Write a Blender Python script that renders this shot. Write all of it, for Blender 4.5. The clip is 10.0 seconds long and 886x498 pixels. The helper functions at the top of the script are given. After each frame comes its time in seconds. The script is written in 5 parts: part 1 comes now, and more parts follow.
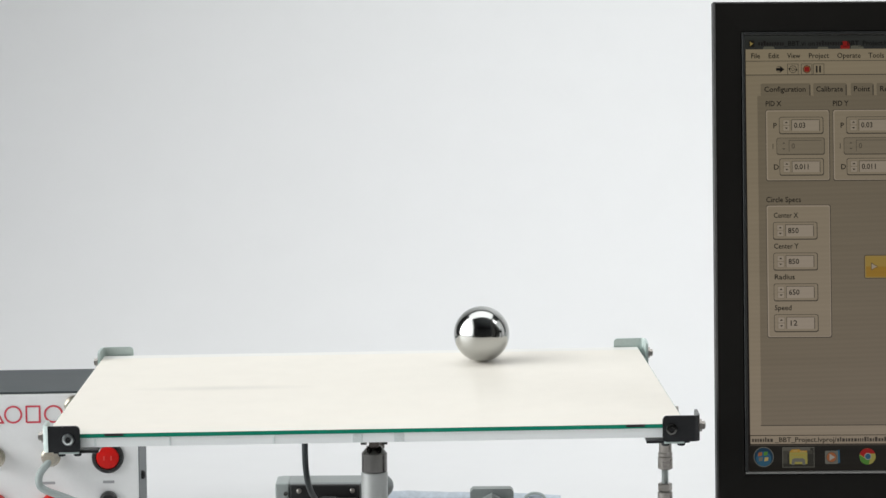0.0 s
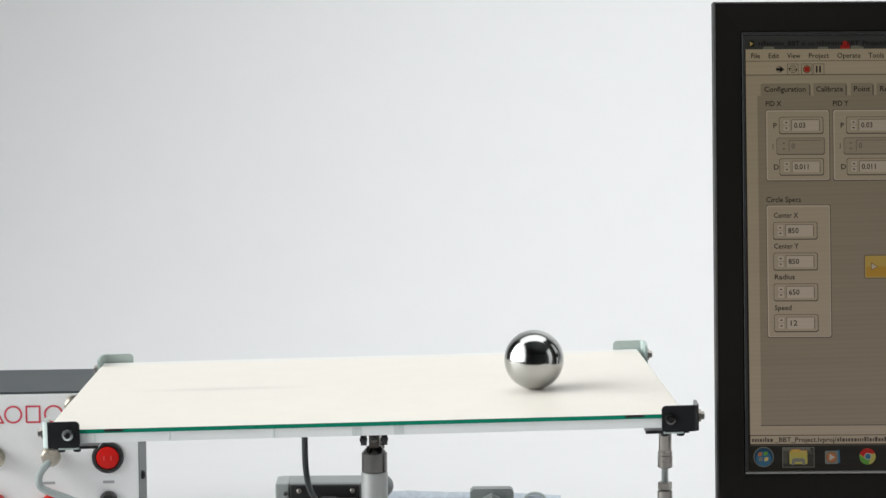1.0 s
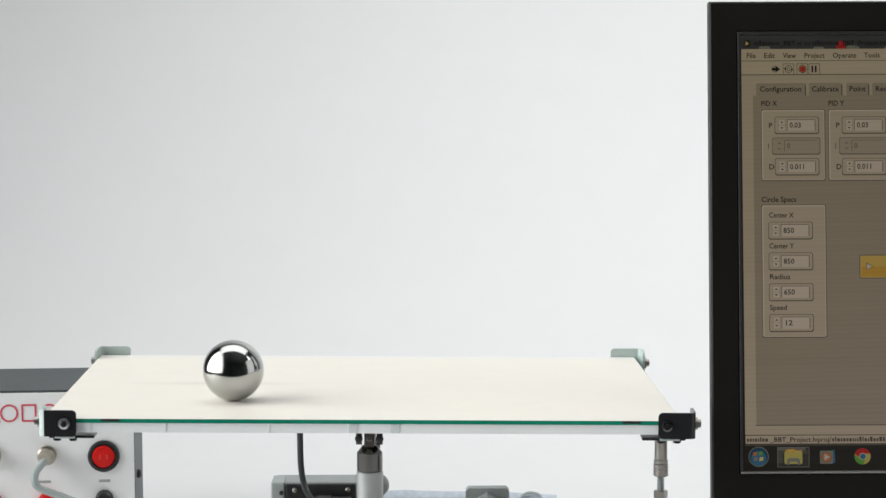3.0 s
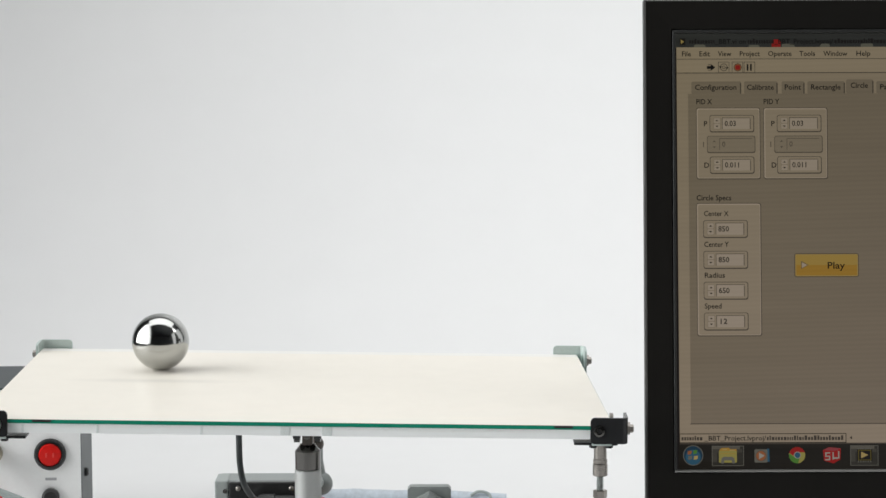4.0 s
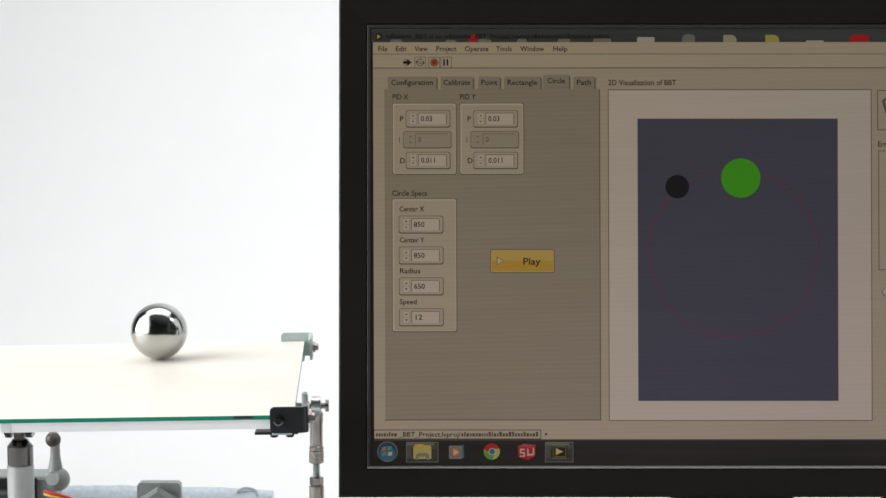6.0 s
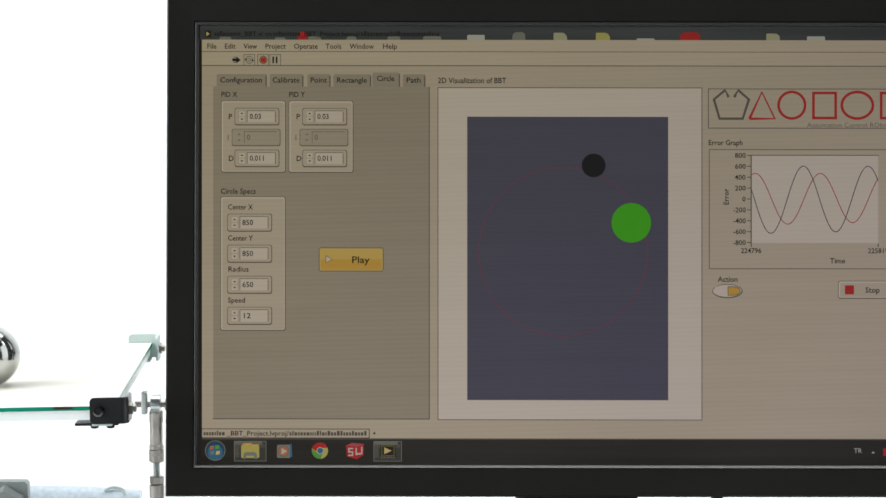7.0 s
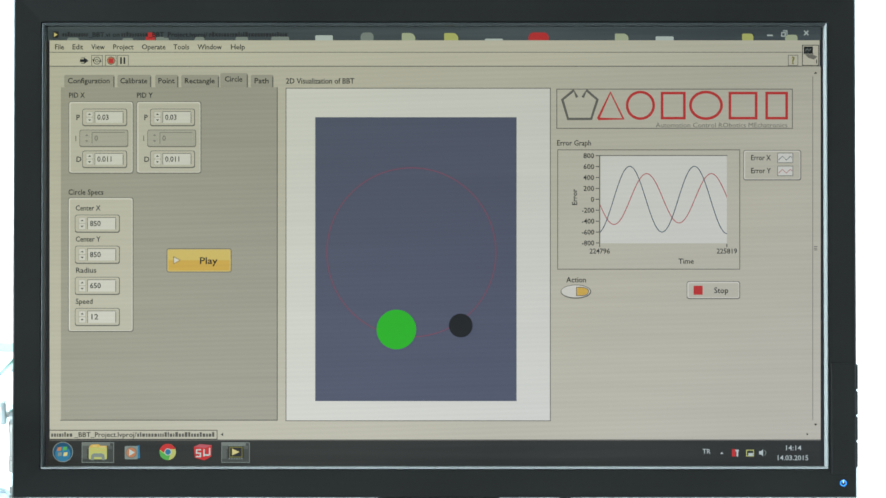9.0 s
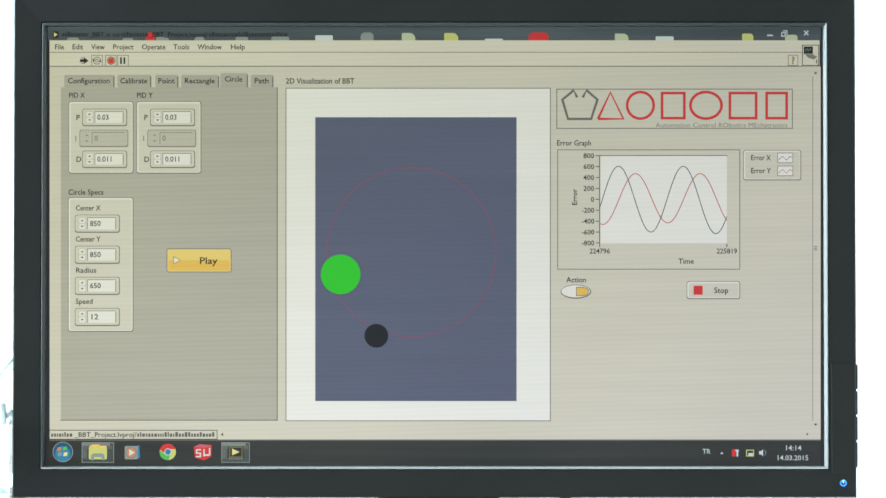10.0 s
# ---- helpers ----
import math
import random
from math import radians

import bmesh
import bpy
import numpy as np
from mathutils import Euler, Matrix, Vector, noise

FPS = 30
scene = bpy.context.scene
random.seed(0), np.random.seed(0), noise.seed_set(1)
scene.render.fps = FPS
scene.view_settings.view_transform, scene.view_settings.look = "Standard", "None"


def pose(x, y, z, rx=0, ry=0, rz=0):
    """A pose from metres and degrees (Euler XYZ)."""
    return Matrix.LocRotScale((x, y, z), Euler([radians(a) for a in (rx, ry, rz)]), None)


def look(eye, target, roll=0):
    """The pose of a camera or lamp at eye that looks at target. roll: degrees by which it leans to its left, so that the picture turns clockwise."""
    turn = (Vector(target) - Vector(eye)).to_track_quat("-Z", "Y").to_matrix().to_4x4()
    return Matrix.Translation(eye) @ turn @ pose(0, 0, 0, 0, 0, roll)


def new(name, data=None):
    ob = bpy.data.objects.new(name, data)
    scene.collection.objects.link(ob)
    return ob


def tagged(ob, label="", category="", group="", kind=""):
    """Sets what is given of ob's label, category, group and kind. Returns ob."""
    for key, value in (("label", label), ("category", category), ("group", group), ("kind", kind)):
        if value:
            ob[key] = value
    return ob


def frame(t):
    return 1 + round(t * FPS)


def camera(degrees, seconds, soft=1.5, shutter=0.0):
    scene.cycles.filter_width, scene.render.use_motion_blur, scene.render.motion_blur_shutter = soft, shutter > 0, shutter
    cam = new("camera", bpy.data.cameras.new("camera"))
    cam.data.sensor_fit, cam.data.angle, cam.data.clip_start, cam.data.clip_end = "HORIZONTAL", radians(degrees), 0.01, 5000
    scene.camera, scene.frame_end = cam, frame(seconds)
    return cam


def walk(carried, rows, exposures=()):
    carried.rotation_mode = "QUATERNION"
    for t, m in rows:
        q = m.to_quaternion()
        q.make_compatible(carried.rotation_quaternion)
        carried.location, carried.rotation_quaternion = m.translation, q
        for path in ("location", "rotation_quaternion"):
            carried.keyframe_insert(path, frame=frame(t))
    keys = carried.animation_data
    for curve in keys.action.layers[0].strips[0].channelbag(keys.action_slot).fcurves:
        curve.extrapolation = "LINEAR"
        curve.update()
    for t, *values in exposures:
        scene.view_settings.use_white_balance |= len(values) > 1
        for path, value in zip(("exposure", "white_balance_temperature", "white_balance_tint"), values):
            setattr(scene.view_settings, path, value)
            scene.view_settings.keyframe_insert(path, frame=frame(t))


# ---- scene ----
# ---------------------------------------------------------------- camera
cam = camera(20.5, 10.0, soft=1.5)


def eye_pose(x, y, z, yaw, pitch, roll):
    return pose(x, y, z, 90 + pitch, 0, yaw) @ pose(0, 0, 0, 0, 0, roll)


PATH = [
    (0, 0.04018, -1.46406, 0.42446, -0.00853, -6.06700, -0.32948),
    (1.6, 0.04018, -1.46406, 0.42446, -0.00853, -6.06700, -0.32948),
    (2, 0.04018, -1.46406, 0.42446, -0.00853, -6.08600, -0.32948),
    (2.2, 0.04018, -1.46406, 0.42446, -0.00853, -6.08600, -0.32948),
    (2.6, 0.04078, -1.46406, 0.42446, -0.00853, -6.08200, -0.29900),
    (3.3, 0.04860, -1.46415, 0.42390, -0.00607, -6.06715, -0.21752),
    (3.5, 0.05529, -1.46415, 0.42390, -0.00607, -6.06715, -0.21752),
    (4, 0.08413, -1.46265, 0.42252, 0.00486, -6.06751, -0.17260),
    (4.5, 0.12466, -1.46097, 0.42107, 0.00903, -6.07022, -0.11904),
    (5, 0.17032, -1.45947, 0.42004, 0.01869, -6.07055, -0.14783),
    (5.5, 0.21721, -1.45954, 0.41924, 0.03255, -6.07120, -0.04434),
    (5.7, 0.23981, -1.45954, 0.41924, 0.03255, -6.07120, -0.04434),
    (6.8, 0.35882, -1.45243, 0.41720, -0.00599, -6.06778, 0.07185),
    (7, 0.37872, -1.45243, 0.41720, -0.00599, -6.06778, 0.07185),
    (7.5, 0.42532, -1.45001, 0.41708, -0.00219, -6.06782, 0.08205),
    (7.8, 0.45000, -1.45090, 0.41719, -0.00909, -6.06858, 0.02998),
    (8, 0.46276, -1.45090, 0.41719, -0.00909, -6.06858, 0.02998),
    (8.1, 0.46750, -1.45000, 0.41750, 0.00000, -6.07000, 0.00000),
    (8.2, 0.47130, -1.45000, 0.41750, 0.00000, -6.07000, 0.00000),
    (8.3, 0.47220, -1.45000, 0.41750, 0.00000, -6.07000, 0.00000),
    (8.5, 0.47310, -1.45000, 0.41750, 0.00000, -6.07000, 0.00000),
    (9, 0.47250, -1.45000, 0.41750, 0.00000, -6.07000, 0.00000),
    (10, 0.47250, -1.45000, 0.41750, 0.00000, -6.07000, 0.00000),
]
EXPOSURES = [(0.0, -0.08, 6500, 10), (3.5, -0.08, 6560, 10.5), (4.5, -0.10, 6590, 11), (5.5, 0.03, 6570, 12), (6.8, 0.45, 6450, 8), (7.5, 0.72, 6100, 2),
             (8.0, 0.9, 5800, -4), (8.5, 1.24, 5600, -7), (9.0, 1.48, 5450, -6), (9.5, 1.68, 5450, -6), (10.0, 1.81, 5450, -6)]
walk(cam, [(t, eye_pose(*row)) for t, *row in PATH], EXPOSURES)

# ---------------------------------------------------------------- light
world = bpy.data.worlds.new("world")
scene.world = world
world.use_nodes = True
world.node_tree.nodes["Background"].inputs[0].default_value = (0.75, 0.87, 1.0, 1)
world.node_tree.nodes["Background"].inputs[1].default_value = 0.02


def softbox(name, eye, target, width, height, watts, colour, spread=180):
    data = bpy.data.lights.new(name, "AREA")
    data.shape, data.size, data.size_y, data.energy, data.color = "RECTANGLE", width, height, watts, colour
    data.spread = radians(spread)
    ob = new(name, data)
    ob.matrix_world = look(eye, target)
    return ob


COOL = (0.97, 0.995, 1.0)
softbox("softbox_lamp", (-1.05, -0.8, 1.13), (0.0, -0.78, 1.03), 2.5, 2.0, 48.5, COOL, 110)
softbox("softbox_lamp", (0.0, 0.45, 1.75), (0.0, 0.46, 0.0), 2.2, 1.0, 11.2, COOL, 150)
# added fill without a known source: brightens the middle of the backdrop
softbox("softbox_lamp", (1.3, 0.2, 1.45), (-0.12, 1.2, 0.52), 0.6, 0.6, 3.2, COOL, 68)


# ---------------------------------------------------------------- materials
def material(name, colour, rough=0.5, metal=0.0, vary=0.08, scale=40.0, bump=0.0, spec=0.5, coat=0.0, rough_vary=0.1):
    m = bpy.data.materials.new(name)
    m.use_nodes = True
    t = m.node_tree
    p = t.nodes["Principled BSDF"]
    p.inputs["Base Color"].default_value = (*colour, 1)
    p.inputs["Roughness"].default_value = rough
    p.inputs["Metallic"].default_value = metal
    p.inputs["Specular IOR Level"].default_value = spec
    p.inputs["Coat Weight"].default_value = coat
    co = t.nodes.new("ShaderNodeTexCoord")
    fine = t.nodes.new("ShaderNodeTexNoise")
    fine.inputs["Scale"].default_value, fine.inputs["Detail"].default_value = scale * 8, 6
    large = t.nodes.new("ShaderNodeTexNoise")
    large.inputs["Scale"].default_value, large.inputs["Detail"].default_value = scale * 0.4, 3
    for n in (fine, large):
        t.links.new(co.outputs["Object"], n.inputs["Vector"])
    if vary:
        add = t.nodes.new("ShaderNodeMath")
        add.operation = "ADD"
        t.links.new(fine.outputs["Fac"], add.inputs[0])
        t.links.new(large.outputs["Fac"], add.inputs[1])
        span = t.nodes.new("ShaderNodeMapRange")
        span.inputs["From Min"].default_value, span.inputs["From Max"].default_value = 0.6, 1.4
        span.inputs["To Min"].default_value, span.inputs["To Max"].default_value = 1 - vary, 1 + vary
        t.links.new(add.outputs[0], span.inputs["Value"])
        mul = t.nodes.new("ShaderNodeVectorMath")
        mul.operation = "MULTIPLY"
        mul.inputs[0].default_value = colour
        t.links.new(span.outputs[0], mul.inputs[1])
        t.links.new(mul.outputs[0], p.inputs["Base Color"])
    if rough_vary:
        rr = t.nodes.new("ShaderNodeMapRange")
        rr.inputs["To Min"].default_value = max(0.02, rough * (1 - rough_vary))
        rr.inputs["To Max"].default_value = min(1.0, rough * (1 + rough_vary))
        t.links.new(large.outputs["Fac"], rr.inputs["Value"])
        t.links.new(rr.outputs[0], p.inputs["Roughness"])
    if bump:
        b = t.nodes.new("ShaderNodeBump")
        b.inputs["Strength"].default_value, b.inputs["Distance"].default_value = bump, 0.001
        t.links.new(fine.outputs["Fac"], b.inputs["Height"])
        t.links.new(b.outputs[0], p.inputs["Normal"])
    return m


LED = 0.73


def glow(name, colour, power=1.0, bands=0.0):
    """A lit region of the display: a dark glossy panel that gives off its colour; faint uneven moire bands and
    viewing-angle falloff are put into the glow.
    """
    m = bpy.data.materials.new(name)
    m.use_nodes = True
    t = m.node_tree
    p = t.nodes["Principled BSDF"]
    p.inputs["Base Color"].default_value = (0.005, 0.005, 0.005, 1)
    p.inputs["Roughness"].default_value = 0.45
    p.inputs["Specular IOR Level"].default_value = 0.12
    p.inputs["Emission Color"].default_value = (*colour, 1)
    p.inputs["Emission Strength"].default_value = power * LED
    co = t.nodes.new("ShaderNodeTexCoord")
    mp = t.nodes.new("ShaderNodeMapping")
    mp.inputs["Scale"].default_value = (6, 1, 190)
    mp.inputs["Rotation"].default_value = (0, radians(0.8), 0)
    n = t.nodes.new("ShaderNodeTexNoise")
    n.inputs["Scale"].default_value, n.inputs["Detail"].default_value = 1.0, 3
    big = t.nodes.new("ShaderNodeTexNoise")
    big.inputs["Scale"].default_value, big.inputs["Detail"].default_value = 7.0, 1
    t.links.new(co.outputs["Object"], mp.inputs["Vector"])
    t.links.new(mp.outputs[0], n.inputs["Vector"])
    t.links.new(co.outputs["Object"], big.inputs["Vector"])
    add = t.nodes.new("ShaderNodeMath")
    add.operation = "ADD"
    t.links.new(n.outputs["Fac"], add.inputs[0])
    t.links.new(big.outputs["Fac"], add.inputs[1])
    r = t.nodes.new("ShaderNodeMapRange")
    r.inputs["From Min"].default_value, r.inputs["From Max"].default_value = 0.6, 1.4
    r.inputs["To Min"].default_value, r.inputs["To Max"].default_value = power * LED * (1 - bands), power * LED * (1 + bands)
    t.links.new(add.outputs[0], r.inputs["Value"])
    sep = t.nodes.new("ShaderNodeSeparateXYZ")
    t.links.new(co.outputs["Object"], sep.inputs[0])
    strength = r.outputs[0]
    # fine moire lines, put into the glow as a wave of brightness
    if bands:
        lines = t.nodes.new("ShaderNodeTexWave")
        lines.bands_direction = "Z"
        lines.inputs["Scale"].default_value = 2 * math.pi / 20 / 0.0029
        lines.inputs["Distortion"].default_value, lines.inputs["Detail"].default_value = 1.2, 1
        lines.inputs["Detail Scale"].default_value = 0.06
        lean = t.nodes.new("ShaderNodeMapping")
        lean.inputs["Rotation"].default_value = (0, radians(1.5), 0)
        t.links.new(co.outputs["Object"], lean.inputs["Vector"])
        t.links.new(lean.outputs[0], lines.inputs["Vector"])
        span = t.nodes.new("ShaderNodeMapRange")
        span.inputs["To Min"].default_value, span.inputs["To Max"].default_value = 1 - 0.35 * min(bands, 0.08), 1 + 0.35 * min(bands, 0.08)
        t.links.new(lines.outputs["Fac"], span.inputs["Value"])
        mul = t.nodes.new("ShaderNodeMath")
        mul.operation = "MULTIPLY"
        t.links.new(strength, mul.inputs[0])
        t.links.new(span.outputs[0], mul.inputs[1])
        strength = mul.outputs[0]
    # viewing-angle falloff put into the emission: brighter low and to the left
    for axis, half, low, high in (("Z", 0.137, 1.10, 0.85), ("X", 0.24, 1.08, 0.93)):
        fall = t.nodes.new("ShaderNodeMapRange")
        fall.inputs["From Min"].default_value, fall.inputs["From Max"].default_value = -half, half
        fall.inputs["To Min"].default_value, fall.inputs["To Max"].default_value = low, high
        t.links.new(sep.outputs[axis], fall.inputs["Value"])
        mul = t.nodes.new("ShaderNodeMath")
        mul.operation = "MULTIPLY"
        t.links.new(strength, mul.inputs[0])
        t.links.new(fall.outputs[0], mul.inputs[1])
        strength = mul.outputs[0]
    t.links.new(strength, p.inputs["Emission Strength"])
    # viewing-angle tint put into the emission: a little yellower at the left end, more neutral at the right
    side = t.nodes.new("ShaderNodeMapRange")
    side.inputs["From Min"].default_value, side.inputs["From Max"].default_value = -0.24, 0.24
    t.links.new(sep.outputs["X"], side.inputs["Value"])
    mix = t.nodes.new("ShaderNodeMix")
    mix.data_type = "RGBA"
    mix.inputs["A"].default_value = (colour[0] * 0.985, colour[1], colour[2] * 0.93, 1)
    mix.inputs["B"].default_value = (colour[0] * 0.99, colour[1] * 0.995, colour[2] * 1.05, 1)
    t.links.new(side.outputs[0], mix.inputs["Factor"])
    # and a little bluer towards the lower edge, put in the same way
    rise = t.nodes.new("ShaderNodeMapRange")
    rise.inputs["From Min"].default_value, rise.inputs["From Max"].default_value = -0.137, 0.137
    t.links.new(sep.outputs["Z"], rise.inputs["Value"])
    tint = t.nodes.new("ShaderNodeMix")
    tint.data_type = "RGBA"
    tint.inputs["A"].default_value, tint.inputs["B"].default_value = (0.995, 0.99, 1.07, 1), (1.0, 1.005, 0.96, 1)
    t.links.new(rise.outputs[0], tint.inputs["Factor"])
    both = t.nodes.new("ShaderNodeVectorMath")
    both.operation = "MULTIPLY"
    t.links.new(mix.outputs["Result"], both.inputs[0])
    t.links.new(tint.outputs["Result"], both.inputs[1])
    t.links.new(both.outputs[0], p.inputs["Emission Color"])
    return m


PAPER = material("white backdrop paper", (0.80, 0.80, 0.80), 0.85, vary=0.012, scale=3, spec=0.2)
ROOM = material("dark studio paint", (0.13, 0.135, 0.14), 0.8, vary=0.1, scale=2)
TABLE = material("pale laminate", (0.55, 0.55, 0.54), 0.5, vary=0.03, scale=8)
CHROME = material("polished steel", (0.475, 0.48, 0.465), 0.13, 1.0, vary=0.01, scale=30, rough_vary=0.25)
STEEL = material("machined steel", (0.34, 0.315, 0.29), 0.28, 1.0, vary=0.12, scale=90, bump=0.05)
ZINC = material("zinc plate", (0.62, 0.66, 0.65), 0.3, 1.0, vary=0.08, scale=80)
DARKSTEEL = material("blackened steel", (0.115, 0.112, 0.106), 0.22, 0.95, vary=0.15, scale=90)
BLACKMETAL = material("black bracket metal", (0.035, 0.036, 0.038), 0.24, 0.5, vary=0.1, scale=80)
ALU = material("anodised aluminium", (0.50, 0.51, 0.50), 0.45, 0.6, vary=0.04, scale=50)
MOTORGREY = material("dark grey motor casting", (0.25, 0.272, 0.265), 0.42, 0.0, vary=0.08, scale=60, bump=0.1)
GREYCAST = material("grey painted casting", (0.33, 0.36, 0.35), 0.5, 0.0, vary=0.06, scale=60, bump=0.1)
FILM = material("ivory touch film under glass", (0.89, 0.842, 0.757), 0.42, vary=0.025, scale=8, spec=0.3)
MARGIN = material("whiter film margin", (0.86, 0.845, 0.80), 0.42, vary=0.02, scale=8, spec=0.3)
EDGE = material("green glass edge", (0.004, 0.24, 0.145), 0.25, vary=0.12, scale=25, spec=0.4)
ACRYLIC = material("frosted acrylic", (0.95, 0.965, 0.96), 0.35, vary=0.03, scale=14, spec=0.4)
LITZINC = material("pale zinc with lit tone", (0.52, 0.60, 0.575), 0.45, 0.25, vary=0.08, scale=80)
SPACER = material("milky spacer plastic", (0.74, 0.78, 0.77), 0.45, vary=0.12, scale=160)
RUBBER = material("dark cable rubber", (0.03, 0.036, 0.038), 0.5, vary=0.1, scale=60)
GREYCABLE = material("grey cable sheath", (0.33, 0.375, 0.365), 0.5, vary=0.05, scale=60)
BOXWHITE = material("white powder coat", (0.90, 0.90, 0.895), 0.5, vary=0.02, scale=50, bump=0.08)
BOXDARK = material("dark grey steel sheet", (0.05, 0.06, 0.065), 0.5, vary=0.08, scale=40)
RED = material("red lens plastic", (0.60, 0.007, 0.004), 0.4, vary=0.15, scale=60, spec=0.25)
CAPMARK = material("pale red mark", (0.68, 0.05, 0.04), 0.4, vary=0.05, scale=60)
BURNISHED = material("burnished dark steel", (0.145, 0.14, 0.134), 0.16, 1.0, vary=0.1, scale=90)
JOINT = material("faint acrylic joint", (0.80, 0.84, 0.83), 0.4, vary=0.08, scale=160)
REDINK = material("red print", (0.68, 0.07, 0.10), 0.6, vary=0.05, scale=60)
GREYINK = material("grey print", (0.40, 0.40, 0.41), 0.6, vary=0.05, scale=60)
BLACKPLASTIC = material("black plastic", (0.012, 0.012, 0.012), 0.4, vary=0.08, scale=60)
BEZEL = material("dark textured bezel plastic", (0.0098, 0.0089, 0.0077), 0.45, vary=0.1, scale=40, bump=0.05, spec=0.22)
# one trim in two tones: its shade and its light put into the colour
TRIMSHADE = material("shaded trim bevel", (0.026, 0.027, 0.026), 0.4, vary=0.05, scale=40)
TRIMLIT = material("lit trim bevel", (0.24, 0.238, 0.228), 0.35, 0.0, vary=0.05, scale=40)
BRASS = material("worn nickelled brass", (0.44, 0.40, 0.33), 0.3, 1.0, vary=0.15, scale=70)
RUST = material("bronzed ball socket", (0.10, 0.085, 0.075), 0.38, 0.7, vary=0.2, scale=80)
BAG = material("bluish plastic wrap", (0.50, 0.56, 0.62), 0.35, vary=0.22, scale=30, bump=0.25, coat=0.2)
WIRERED = material("red wire", (0.55, 0.03, 0.02), 0.4, vary=0.05)
WIREYELLOW = material("yellow wire", (0.75, 0.45, 0.05), 0.4, vary=0.05)


def dark_mark(m, centre, size, amount):
    """Darkens a material a little in one soft oblong mark."""
    t = m.node_tree
    p = t.nodes["Principled BSDF"]
    old = p.inputs["Base Color"].links[0].from_socket
    co = t.nodes.new("ShaderNodeTexCoord")
    mp = t.nodes.new("ShaderNodeMapping")
    mp.vector_type = "TEXTURE"
    mp.inputs["Location"].default_value, mp.inputs["Scale"].default_value = centre, size
    ball = t.nodes.new("ShaderNodeTexGradient")
    ball.gradient_type = "SPHERICAL"
    t.links.new(co.outputs["Object"], mp.inputs["Vector"])
    t.links.new(mp.outputs[0], ball.inputs["Vector"])
    mul = t.nodes.new("ShaderNodeMath")
    mul.operation = "MULTIPLY"
    mul.inputs[1].default_value = amount
    t.links.new(ball.outputs["Fac"], mul.inputs[0])
    mix = t.nodes.new("ShaderNodeMix")
    mix.data_type = "RGBA"
    t.links.new(mul.outputs[0], mix.inputs[0])
    t.links.new(old, mix.inputs[6])
    mix.inputs[7].default_value = (0.42, 0.41, 0.38, 1)
    t.links.new(mix.outputs[2], p.inputs["Base Color"])


# a faint oblong, darker than the film, left of its middle
dark_mark(FILM, (-0.095, -0.005, 0.039), (0.066, 0.010, 1), 0.28)


# ---------------------------------------------------------------- mesh helpers
def part(name, bm, mat, parent=None, label="", smooth=False, m=None):
    """Links a bmesh as one mesh object, under a thing or a part."""
    me = bpy.data.meshes.new(name)
    bm.to_mesh(me)
    bm.free()
    me.materials.append(mat)
    if smooth:
        for f in me.polygons:
            f.use_smooth = True
        me.set_sharp_from_angle(angle=radians(38))
    ob = new(name, me)
    if parent is not None:
        ob.parent = parent
    if m is not None:
        ob.matrix_basis = m
    return tagged(ob, label)


def box(x0, x1, y0, y1, z0, z1, bevel=0.0, seg=2, into=None):
    bm = into or bmesh.new()
    made = bmesh.ops.create_cube(bm, size=1)
    vs = made["verts"]
    for v in vs:
        v.co = Vector(((x0 + x1) / 2 + v.co.x * (x1 - x0), (y0 + y1) / 2 + v.co.y * (y1 - y0), (z0 + z1) / 2 + v.co.z * (z1 - z0)))
    if bevel:
        es = list({e for v in vs for e in v.link_edges})
        bmesh.ops.bevel(bm, geom=es, offset=bevel, segments=seg, affect="EDGES", profile=0.5)
    return bm


def lathe(profile, seg=32, m=None, into=None):
    """Turns (radius, height) pairs about z; closed at both ends."""
    bm = into or bmesh.new()
    m = m or Matrix()
    rings = []
    for r, z in profile:
        rings.append([bm.verts.new(m @ Vector((r * math.cos(2 * math.pi * k / seg), r * math.sin(2 * math.pi * k / seg), z))) for k in range(seg)])
    for a, b in zip(rings, rings[1:]):
        for k in range(seg):
            bm.faces.new((a[k], a[(k + 1) % seg], b[(k + 1) % seg], b[k]))
    bm.faces.new(rings[0][::-1])
    bm.faces.new(rings[-1])
    return bm


def rod(r, h, c=0.0006):
    return [(r - c, 0), (r, c), (r, h - c), (r - c, h)]


def tube(points, r, seg=12, steps=8):
    """A round cable through the points, smoothed."""
    ps = [Vector(p) for p in points]
    ext = [ps[0] * 2 - ps[1], *ps, ps[-1] * 2 - ps[-2]]
    line = []
    for i in range(1, len(ext) - 2):
        a, b, c, d = ext[i - 1:i + 3]
        for k in range(steps):
            t = k / steps
            line.append(0.5 * (2 * b + (c - a) * t + (2 * a - 5 * b + 4 * c - d) * t * t + (3 * b - a - 3 * c + d) * t ** 3))
    line.append(ps[-1])
    bm = bmesh.new()
    rings = []
    up = Vector((0.3, 1, 0.2)).normalized()
    for i, p in enumerate(line):
        way = (line[min(i + 1, len(line) - 1)] - line[max(i - 1, 0)]).normalized()
        side = way.cross(up).normalized()
        over = side.cross(way)
        rings.append([bm.verts.new(p + r * (math.cos(2 * math.pi * k / seg) * side + math.sin(2 * math.pi * k / seg) * over)) for k in range(seg)])
    for a, b in zip(rings, rings[1:]):
        for k in range(seg):
            bm.faces.new((a[k], a[(k + 1) % seg], b[(k + 1) % seg], b[k]))
    bm.faces.new(rings[0])
    bm.faces.new(rings[-1][::-1])
    bmesh.ops.recalc_face_normals(bm, faces=bm.faces)
    return bm


